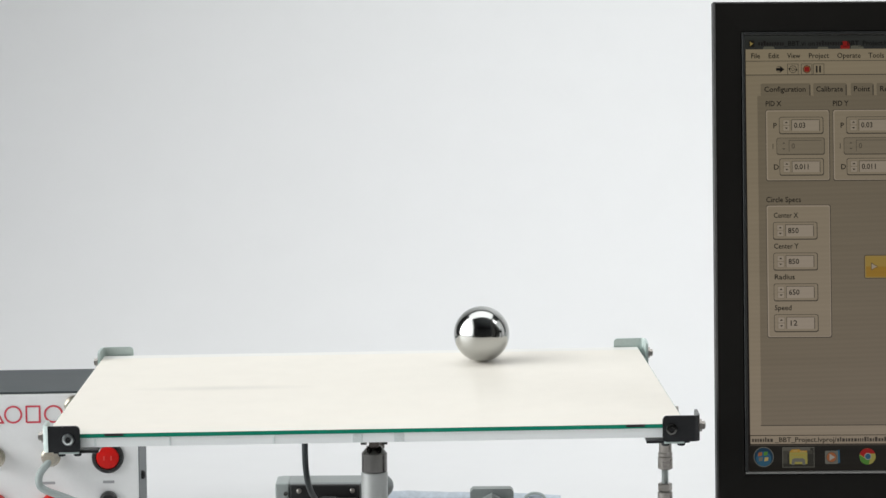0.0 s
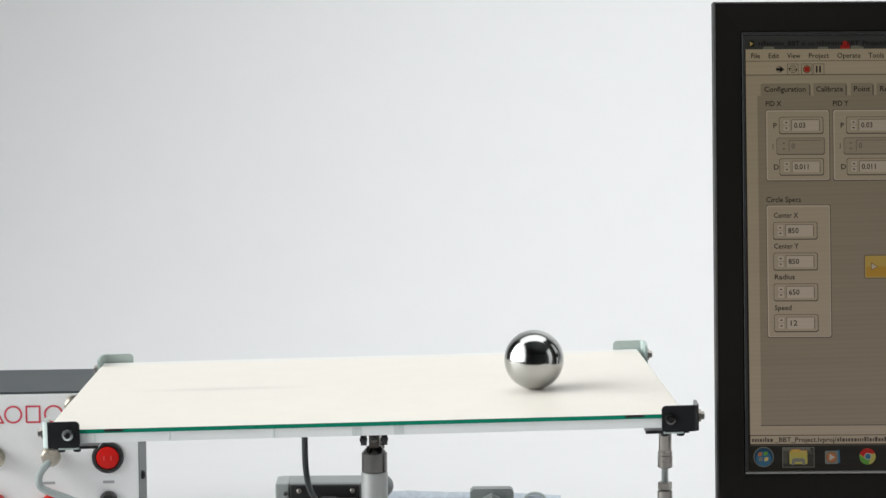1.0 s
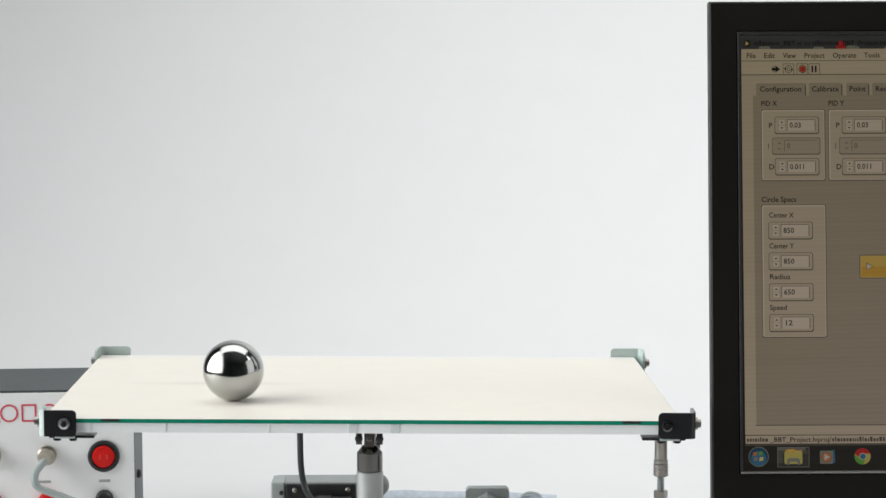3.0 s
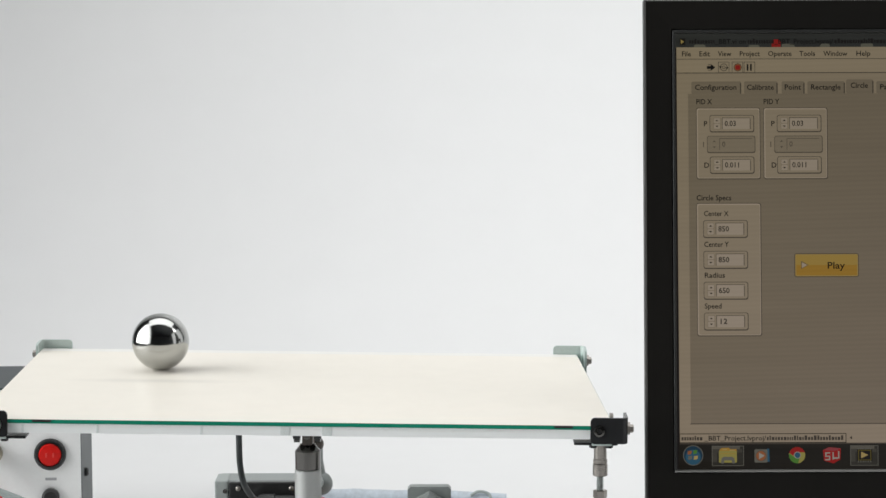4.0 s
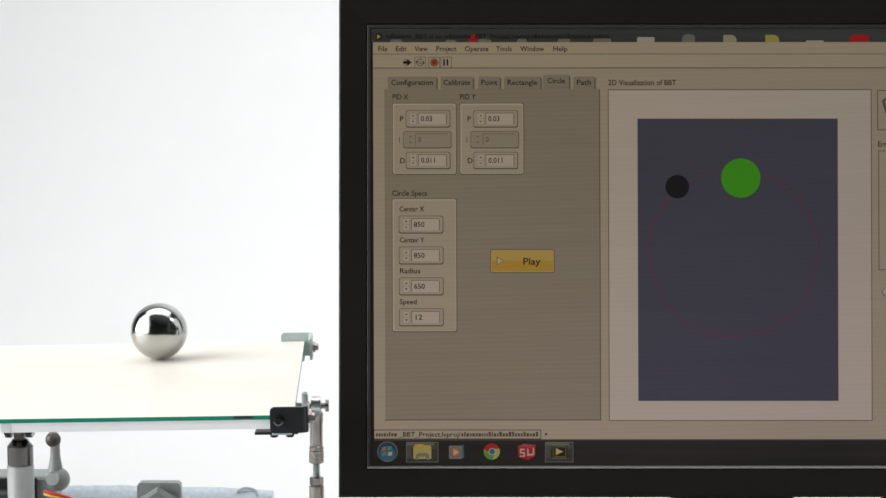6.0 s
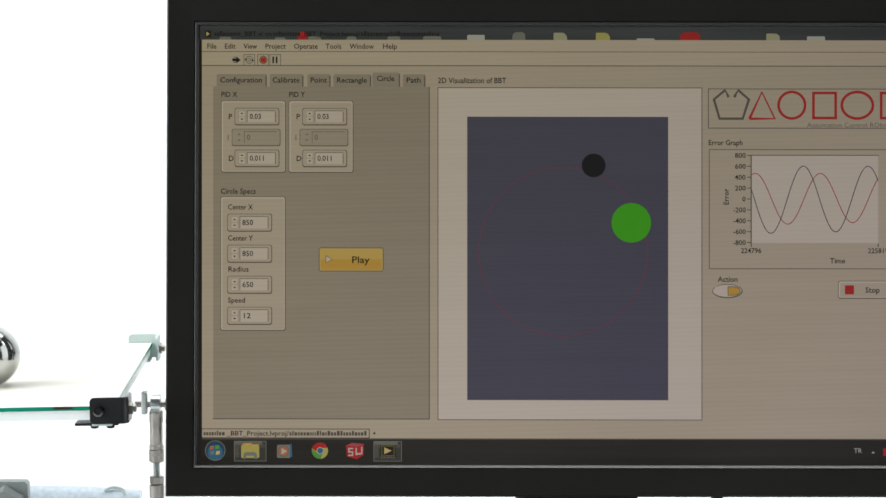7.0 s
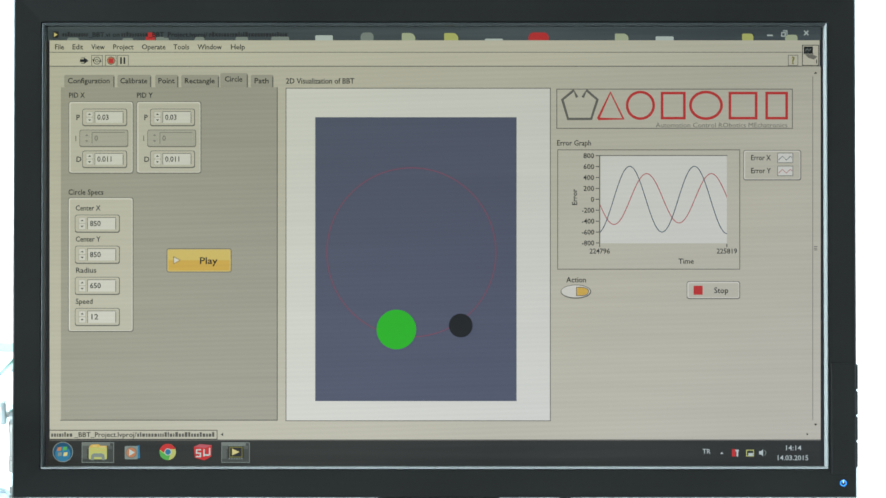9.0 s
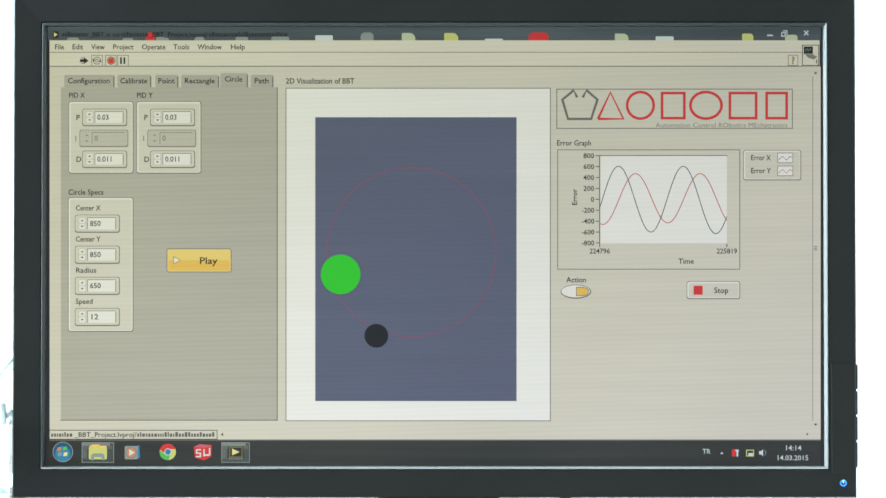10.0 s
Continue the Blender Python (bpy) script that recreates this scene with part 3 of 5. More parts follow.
# ---------------------------------------------------------------- the control unit
def control_unit():
    unit = tagged(new("control_unit"), "white control box with dark lid and red illuminated button", "control box")
    unit.matrix_basis = pose(-0.1937, 0.388, 0.0028, 0, 0, 4.0)
    w, d, h = 0.30, 0.108, 0.117
    part("body", box(-w, 0, 0.0015, d, 0.006, h - 0.002, 0.001), BOXDARK, unit, "dark grey sheet steel body")
    part("front_panel", box(-w + 0.004, -0.0005, -0.002, 0.0012, 0.008, h - 0.0008, 0.0008), BOXWHITE, unit, "white front panel")
    part("lid", box(-w - 0.001, 0.001, -0.0016, d + 0.001, h - 0.0004, h + 0.001, 0.0005), BOXDARK, unit, "dark grey lid")
    for x in (-w + 0.02, -0.02):
        for y in (0.02, d - 0.02):
            part("foot", lathe([(0.007, -0.0028), (0.008, 0.006)], 16, Matrix.Translation((x, y, 0))), RUBBER, unit, smooth=True)
    part("side_knob", lathe([(0.0034, 0), (0.0034, 0.002), (0.0022, 0.0032)], 16, to_x(0, 0.03, 0.046)), BLACKPLASTIC, unit, smooth=True)
    fy = -0.002
    ring = part("button_ring", lathe([(0.0122, 0), (0.0122, -0.002), (0.0112, -0.0035), (0.0096, -0.0038), (0.0094, -0.002)], 36, to_y(-0.0235, fy, 0.0665)), BLACKPLASTIC, unit, "black button collar", smooth=True)
    part("button_cap", lathe([(0.0086, 0), (0.0086, -0.003), (0.0077, -0.0042), (0.005, -0.0046), (0.0015, -0.0046)], 36, to_y(-0.0235, fy - 0.0005, 0.0665)), RED, ring, "red lens cap", smooth=True)
    for x, w in ((-0.0262, 0.0006), (-0.0208, 0.0006)):
        part("cap_mark", box(x - w, x + w, fy - 0.0053, fy - 0.005, 0.0648, 0.0682), CAPMARK, ring, "pale mark on the lens")
    part("print_mark", box(-0.0275, -0.019, fy - 0.0003, fy, 0.0462, 0.0482), GREYINK, unit)
    part("print_mark", box(-0.076, -0.064, fy - 0.0003, fy, 0.0462, 0.0482), GREYINK, unit)
    part("jack", lathe([(0.0068, 0), (0.0068, -0.004), (0.005, -0.006), (0.003, -0.006)], 20, to_y(-0.0235, fy, 0.0335)), BLACKPLASTIC, unit, smooth=True)
    part("terminal", lathe([(0.0068, 0), (0.0068, -0.006), (0.005, -0.008), (0.002, -0.008)], 20, to_y(-0.067, fy, 0.0325)), RED, unit, "red terminal post", smooth=True)
    part("terminal", lathe([(0.0068, 0), (0.0068, -0.006), (0.005, -0.008), (0.002, -0.008)], 20, to_y(-0.108, fy, 0.0325)), RED, unit, "red terminal post", smooth=True)
    plug = part("connector", lathe([(0.0074, 0), (0.0074, -0.004), (0.0056, -0.005), (0.0060, -0.0055), (0.0060, -0.011), (0.0042, -0.0165)], 20, to_y(-0.0665, fy, 0.068)), BRASS, unit, "round brass cable connector", smooth=True)
    part("cable", tube([(-0.0665, fy - 0.014, 0.067), (-0.0725, fy - 0.022, 0.060), (-0.0738, fy - 0.026, 0.0535), (-0.070, fy - 0.026, 0.0475), (-0.0523, fy - 0.027, 0.0405), (-0.037, fy - 0.028, 0.0335), (-0.022, fy - 0.026, 0.022), (-0.012, fy - 0.03, 0.002), (0.0, fy - 0.04, 0.0005)], 0.0028), GREYCABLE, unit, "grey cable", smooth=True)
    part("connector", lathe([(0.008, 0), (0.008, -0.004), (0.0062, -0.005), (0.0062, -0.012)], 20, to_y(-0.109, fy, 0.068)), BRASS, unit, "round brass connector", smooth=True)
    part("connector", lathe([(0.008, 0), (0.008, -0.004), (0.0062, -0.005), (0.0062, -0.010)], 20, to_y(-0.0475, fy, 0.107)), BRASS, unit, "round brass connector", smooth=True)
    # the maker's mark as open red shapes
    lo, hi, mid = 0.0946, 0.1068, 0.1007
    ring = [(math.cos(2 * math.pi * k / 24), math.sin(2 * math.pi * k / 24)) for k in range(25)]
    for shape in ([(-0.1150, lo), (-0.1086, hi), (-0.1022, lo), (-0.1150, lo)], [(-0.0945 + 0.0062 * a, mid + 0.0062 * s) for a, s in ring],
                  [(-0.0845, lo), (-0.0745, lo), (-0.0745, hi), (-0.0845, hi), (-0.0845, lo)], [(-0.0640 + 0.0066 * a, mid + 0.0062 * s) for a, s in ring],
                  [(-0.0540, lo), (-0.0415, lo), (-0.0415, hi), (-0.0540, hi), (-0.0540, lo)]):
        part("logo_shape", stroke(shape, 0.0014, fy - 0.0004), REDINK, unit, "plain red mark")


def stroke(points, t, y):
    """A flat painted line of width t through (x, z) points."""
    bm = bmesh.new()
    rows = []
    for i, (x, z) in enumerate(points):
        a, c = points[max(i - 1, 0)], points[min(i + 1, len(points) - 1)]
        if 0 < i < len(points) - 1:
            d0, d1 = Vector((x - a[0], z - a[1])).normalized(), Vector((c[0] - x, c[1] - z)).normalized()
            n = Vector((-(d0 + d1).y, (d0 + d1).x)).normalized()
            n /= max(0.45, n.dot(Vector((-d0.y, d0.x))))
        else:
            d = Vector((c[0] - a[0], c[1] - a[1])).normalized()
            n = Vector((-d.y, d.x))
        rows.append((bm.verts.new((x + n.x * t / 2, y, z + n.y * t / 2)), bm.verts.new((x - n.x * t / 2, y, z - n.y * t / 2))))
    for p, q in zip(rows, rows[1:]):
        bm.faces.new((p[0], q[0], q[1], p[1]))
    return bm


control_unit()


def plastic_roll():
    roll = tagged(new("plastic_roll"), "rolled bluish clear plastic wrap lying on white paper", "plastic wrap")
    roll.matrix_basis = pose(0.06, 0.50, 0.0, 0, 0, -2)
    rnd = random.Random(4)
    bm = bmesh.new()
    rings = []
    n = 26
    for i in range(n):
        x = -0.098 + 0.173 * i / (n - 1)
        r = 0.0085 * (1 - 0.35 * (i / (n - 1)) ** 3) * (0.97 + 0.05 * rnd.random())
        ring = []
        for k in range(18):
            a = 2 * math.pi * k / 18
            rr = r * (1 + 0.035 * math.sin(3 * a + i * 0.55) + 0.025 * rnd.random())
            ring.append(bm.verts.new((x, rr * math.cos(a), max(0.0, 0.0085 + rr * math.sin(a) * 1.0))))
        rings.append(ring)
    for a, b in zip(rings, rings[1:]):
        for k in range(18):
            bm.faces.new((a[k], b[k], b[(k + 1) % 18], a[(k + 1) % 18]))
    bm.faces.new(rings[0])
    bm.faces.new(rings[-1][::-1])
    bmesh.ops.recalc_face_normals(bm, faces=bm.faces)
    part("wrap", bm, BAG, roll, smooth=True)
    part("tie", tube([(0.046, -0.006, 0.0135), (0.052, -0.005, 0.0165), (0.060, -0.004, 0.015), (0.063, -0.006, 0.010)], 0.0012), GREYCABLE, roll, "grey tie", smooth=True)


plastic_roll()

# ---------------------------------------------------------------- the monitor
MON = Vector((0.468, 0.0518, 0.2599))     # middle of the display
LEAN = 7.37
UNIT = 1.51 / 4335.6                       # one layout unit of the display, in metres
SLOPE = math.tan(radians(1.3))


def lay(u, v):
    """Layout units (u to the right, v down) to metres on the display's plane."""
    a, b = (441 - v) / 4335.6, 6 / 4335.6
    d = 1.51 * (1 - b * SLOPE) / (1 - a * SLOPE)
    return (u - 784) / 4335.6 * d + 13 * UNIT, (a * d - 1.51 * b) / math.cos(radians(1.3))


STEP = 0.00018


def sheet(rects, level, thick=0.00012):
    """Flat pieces of the display at a level in front of its backing: rows of u0, u1, v0, v1."""
    bm = bmesh.new()
    y = -level * STEP
    for u0, u1, v0, v1 in rects:
        slab([lay(u0, v1), lay(u1, v1), lay(u1, v0), lay(u0, v0)], y, y + thick, bm)
    return bm


def round_sheet(u0, u1, v0, v1, r, level, seg=4, thick=0.00012):
    pts = rounded(u0, u1, -v1, -v0, r, seg)
    return slab([lay(u, -v) for u, v in pts], -level * STEP, -level * STEP + thick)


def outline(u0, u1, v0, v1, t, level):
    return sheet([(u0, u1, v0, v0 + t), (u0, u1, v1 - t, v1), (u0, u0 + t, v0 + t, v1 - t), (u1 - t, u1, v0 + t, v1 - t)], level)


def polyline(points, t, level, thick=0.00012):
    """A thin line of width t through layout points."""
    bm = bmesh.new()
    y = -level * STEP
    left, right = [], []
    for i, (u, v) in enumerate(points):
        a, b = points[max(i - 1, 0)], points[min(i + 1, len(points) - 1)]
        du, dv = b[0] - a[0], b[1] - a[1]
        n = math.hypot(du, dv) or 1
        nu, nv = -dv / n * t / 2, du / n * t / 2
        left.append(bm.verts.new((lay(u + nu, v + nv)[0], y, lay(u + nu, v + nv)[1])))
        right.append(bm.verts.new((lay(u - nu, v - nv)[0], y, lay(u - nu, v - nv)[1])))
    for k in range(len(points) - 1):
        bm.faces.new((left[k], left[k + 1], right[k + 1], right[k]))
    return bm


def oval(u, v, a, b, t, level, seg=48):
    pts = [(u + a * math.cos(2 * math.pi * k / seg), v - b * math.sin(2 * math.pi * k / seg)) for k in range(seg)]
    return polyline(pts + pts[:2], t, level)


def dome(u0, u1, foot, h, rl, rr, level, seg=5):
    """The top of a small picture: upright sides, rounded upper corners."""
    rl, rr = min(rl, h), min(rr, h)
    pts = [(u0, foot), (u1, foot)]
    pts += [(u1 - rr + rr * math.cos(radians(90 * k / seg)), foot - h + rr - rr * math.sin(radians(90 * k / seg))) for k in range(seg + 1)]
    pts += [(u0 + rl - rl * math.sin(radians(90 * k / seg)), foot - h + rl - rl * math.cos(radians(90 * k / seg))) for k in range(seg + 1)]
    return slab([lay(*p) for p in pts], -level * STEP, -level * STEP + 0.00012)


def disc(u, v, r, level, seg=40, inner=0.0):
    pts = [(u + r * math.cos(2 * math.pi * k / seg), v - r * math.sin(2 * math.pi * k / seg)) for k in range(seg)]
    if not inner:
        return slab([lay(*p) for p in pts], -level * STEP, -level * STEP + 0.00012)
    return polyline(pts + pts[:2], inner, level)


def egg(u, v, a, b, level, seg=40):
    return slab([lay(u + a * math.cos(2 * math.pi * k / seg), v - b * math.sin(2 * math.pi * k / seg)) for k in range(seg)], -level * STEP, -level * STEP + 0.00012)


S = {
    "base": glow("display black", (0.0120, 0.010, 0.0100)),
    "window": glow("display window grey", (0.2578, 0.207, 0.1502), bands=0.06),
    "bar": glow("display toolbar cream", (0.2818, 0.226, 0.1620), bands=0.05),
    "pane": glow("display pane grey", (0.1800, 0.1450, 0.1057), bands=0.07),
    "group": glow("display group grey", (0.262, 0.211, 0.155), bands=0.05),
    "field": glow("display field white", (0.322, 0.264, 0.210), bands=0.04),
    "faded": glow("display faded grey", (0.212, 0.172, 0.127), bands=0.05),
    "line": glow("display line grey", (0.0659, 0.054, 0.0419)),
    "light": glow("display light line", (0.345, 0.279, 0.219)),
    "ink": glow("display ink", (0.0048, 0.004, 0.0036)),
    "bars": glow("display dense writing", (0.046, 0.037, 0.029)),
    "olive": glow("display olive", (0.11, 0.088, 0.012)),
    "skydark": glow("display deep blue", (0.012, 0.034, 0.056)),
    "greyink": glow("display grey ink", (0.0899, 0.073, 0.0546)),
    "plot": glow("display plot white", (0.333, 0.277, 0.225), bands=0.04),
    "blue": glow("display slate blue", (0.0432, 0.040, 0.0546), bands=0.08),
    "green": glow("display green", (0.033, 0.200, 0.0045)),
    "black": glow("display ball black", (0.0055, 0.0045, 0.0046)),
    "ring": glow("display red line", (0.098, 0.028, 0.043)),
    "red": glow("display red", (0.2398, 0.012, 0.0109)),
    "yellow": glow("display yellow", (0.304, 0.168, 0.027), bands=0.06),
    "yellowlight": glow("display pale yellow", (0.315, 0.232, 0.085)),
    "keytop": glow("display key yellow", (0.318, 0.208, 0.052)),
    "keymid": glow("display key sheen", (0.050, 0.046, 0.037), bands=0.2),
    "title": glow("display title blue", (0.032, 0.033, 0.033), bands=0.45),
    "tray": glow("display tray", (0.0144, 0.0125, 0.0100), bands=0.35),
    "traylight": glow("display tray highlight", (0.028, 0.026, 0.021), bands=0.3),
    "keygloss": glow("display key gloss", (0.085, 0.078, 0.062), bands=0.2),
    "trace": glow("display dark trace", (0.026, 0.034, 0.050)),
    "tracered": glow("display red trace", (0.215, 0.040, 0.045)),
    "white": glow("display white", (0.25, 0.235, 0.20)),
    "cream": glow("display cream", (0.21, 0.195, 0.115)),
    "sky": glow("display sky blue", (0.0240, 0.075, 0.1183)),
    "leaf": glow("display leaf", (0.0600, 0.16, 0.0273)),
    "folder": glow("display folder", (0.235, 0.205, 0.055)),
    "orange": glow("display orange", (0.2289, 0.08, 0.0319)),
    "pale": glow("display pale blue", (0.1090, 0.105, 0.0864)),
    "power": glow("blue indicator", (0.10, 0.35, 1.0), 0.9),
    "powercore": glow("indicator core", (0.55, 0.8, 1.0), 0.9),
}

monitor = tagged(new("monitor"), "black widescreen computer monitor showing a control program", "monitor")
monitor.location = (MON.x, MON.y + 0.05, 0)
LOCAL = Matrix.Translation((0, -0.05, MON.z)) @ Euler((radians(-LEAN), 0, 0)).to_matrix().to_4x4()


def caption(text, u, v, height, ink, level, centre=False, upright=False, bold=0.0, width=None):
    """Writing with its left (or middle) at u and its base line at v; height is that of a capital."""
    data = bpy.data.curves.new("caption", "FONT")
    data.body, data.size = text, 1.0
    data.align_x = "CENTER" if centre else "LEFT"
    data.offset = bold or (0.012 if ink != "white" else 0.008)
    data.resolution_u = 2
    ob = bpy.data.objects.new("caption", data)
    scene.collection.objects.link(ob)
    dg = bpy.context.evaluated_depsgraph_get()
    me = bpy.data.meshes.new_from_object(ob.evaluated_get(dg))
    bpy.data.objects.remove(ob)
    bpy.data.curves.remove(data)
    size = height * UNIT / 0.70
    xs = [q.co.x for q in me.vertices]
    wide = size
    if width and not upright:
        wide = width * UNIT / max(1e-6, max(xs) - min(xs))
    x, z = lay(u, v)
    for q in me.vertices:
        a, b = q.co.x * wide, q.co.y * size
        q.co = (x - b, -level * STEP, z + a) if upright else (x + a, -level * STEP, z + b)
    me.materials.clear()
    me.materials.append(S[ink])
    t = new("caption", me)
    t.parent = SCREEN
    return t


def on(name, bm, ink, label=""):
    return part(name, bm, S[ink], SCREEN, label)


def lumpy(u0, u1, v0, v1, gap=1.5, seed=1):
    """Plain bars that stand for a line of writing, most of them at the height of small letters."""
    rnd = random.Random(seed)
    rects, u = [], u0
    while u < u1 - 1.5:
        w = rnd.uniform(2.2, 4.8)
        top = rnd.choice((0.0, 0.28, 0.28, 0.28)) * (v1 - v0)
        rects.append((u, min(u + w, u1), v0 + top, v1 - 0.4))
        u += w + gap
    return rects


def marks(u0, u1, v0, v1, level, ink, seed):
    return tagged(on("writing", sheet(lumpy(u0, u1, v0, v1, 1.5, seed), level), ink), kind="stuff")


# case and stand
def frame_case():
    """The bezel: a bevelled frame round the opening and a closed back."""
    (xl, zt), (xr, zb) = lay(29, -10.5), lay(1512.5, 880)
    (il, it), (ir, ib) = lay(79.5, 44), lay(1461.5, 828)
    bm = bmesh.new()

    def loop(x0, x1, z0, z1, y):
        return [bm.verts.new(p) for p in ((x0, y, z0), (x1, y, z0), (x1, y, z1), (x0, y, z1))]
    e = 0.0010
    loops = [loop(il, ir, ib, it, 0.0025), loop(il, ir, ib, it, -0.0075), loop(il - 0.001, ir + 0.001, ib - 0.001, it + 0.001, -0.0088),
             loop(xl + e, xr - e, zb + e, zt - e, -0.0095), loop(xl, xr, zb, zt, -0.0078), loop(xl, xr, zb, zt, 0.003),
             loop(xl + 0.012, xr - 0.012, zb + 0.012, zt - 0.012, 0.030), loop(xl + 0.03, xr - 0.03, zb + 0.03, zt - 0.03, 0.042)]
    for a, b in zip(loops, loops[1:]):
        for k in range(4):
            bm.faces.new((a[k], a[(k + 1) % 4], b[(k + 1) % 4], b[k]))
    bm.faces.new(loops[-1])
    bmesh.ops.recalc_face_normals(bm, faces=bm.faces)
    case = part("bezel", bm, BEZEL, monitor, "dark grey plastic bezel", m=LOCAL)
    # thin bevelled trim round the opening: lower and right strips coloured as lit, the others as shaded
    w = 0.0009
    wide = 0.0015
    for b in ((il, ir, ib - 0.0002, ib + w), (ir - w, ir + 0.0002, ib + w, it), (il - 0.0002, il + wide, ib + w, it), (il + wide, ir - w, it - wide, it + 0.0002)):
        part("trim_strip", box(b[0], b[1], -0.0092, 0.001, b[2], b[3], 0.0003), TRIMLIT if b[0] > 0 or b[2] < ib else TRIMSHADE, case)
    px, pz = lay(1488, 853.2)
    part("power_light", polyline_ring(px, pz, 0.0014, 0.0006, -0.0097), S["power"], case, "glowing blue power ring")
    part("power_light", box(px - 0.0004, px + 0.0004, -0.0098, -0.0096, pz, pz + 0.0019), S["powercore"], case)
    # a strip of keys along the lower end of the upright side, with narrow gaps between them
    for v0, v1 in ((645, 688), (692, 733), (737, 778), (782, 826)):
        (kx, kt), (_, kb) = lay(1512.5, v0), lay(1512.5, v1)
        part("side_key", box(kx - 0.001, kx + 0.0007, -0.0078, 0.004, kb, kt, 0.0002), BEZEL, case)
    (tx, tz), (ux, _) = lay(990, 880), lay(1009, 880)
    part("release_tab", box(tx, ux, -0.006, 0.002, tz - 0.0011, tz + 0.0004, 0.0003), BEZEL, case)
    (sx, st), (_, sb) = lay(1467, 643), lay(1467, 838)
    part("key_panel", box(sx, kx - 0.0014, -0.0099, -0.0085, sb, st, 0.0002), BEZEL, case, "thin raised key panel")


def polyline_ring(x, z, r, t, y):
    bm = bmesh.new()
    a = [bm.verts.new((x + r * math.cos(2 * math.pi * k / 24), y, z + r * math.sin(2 * math.pi * k / 24))) for k in range(24)]
    b = [bm.verts.new((x + (r + t) * math.cos(2 * math.pi * k / 24), y, z + (r + t) * math.sin(2 * math.pi * k / 24))) for k in range(24)]
    for k in range(24):
        bm.faces.new((a[k], b[k], b[(k + 1) % 24], a[(k + 1) % 24]))
    return bm


frame_case()
part("neck", box(-0.0395, 0.0425, 0.066, 0.094, 0.014, 0.285, 0.005), BEZEL, monitor, "black stand neck")
part("hinge", box(-0.03, 0.033, -0.016, 0.068, 0.215, 0.275, 0.006), BEZEL, monitor, "black hinge block")
part("stand_base", lathe([(0.118, 0.0), (0.12, 0.003), (0.118, 0.011), (0.105, 0.0145), (0.04, 0.0155)], 48, Matrix.Translation((0, 0.04, 0))), BEZEL, monitor, "round black stand base", smooth=True)

SCREEN = part("screen", sheet([(80, 1463, 42, 827)], 0), S["base"], monitor, "lit display with grey program window", m=LOCAL)


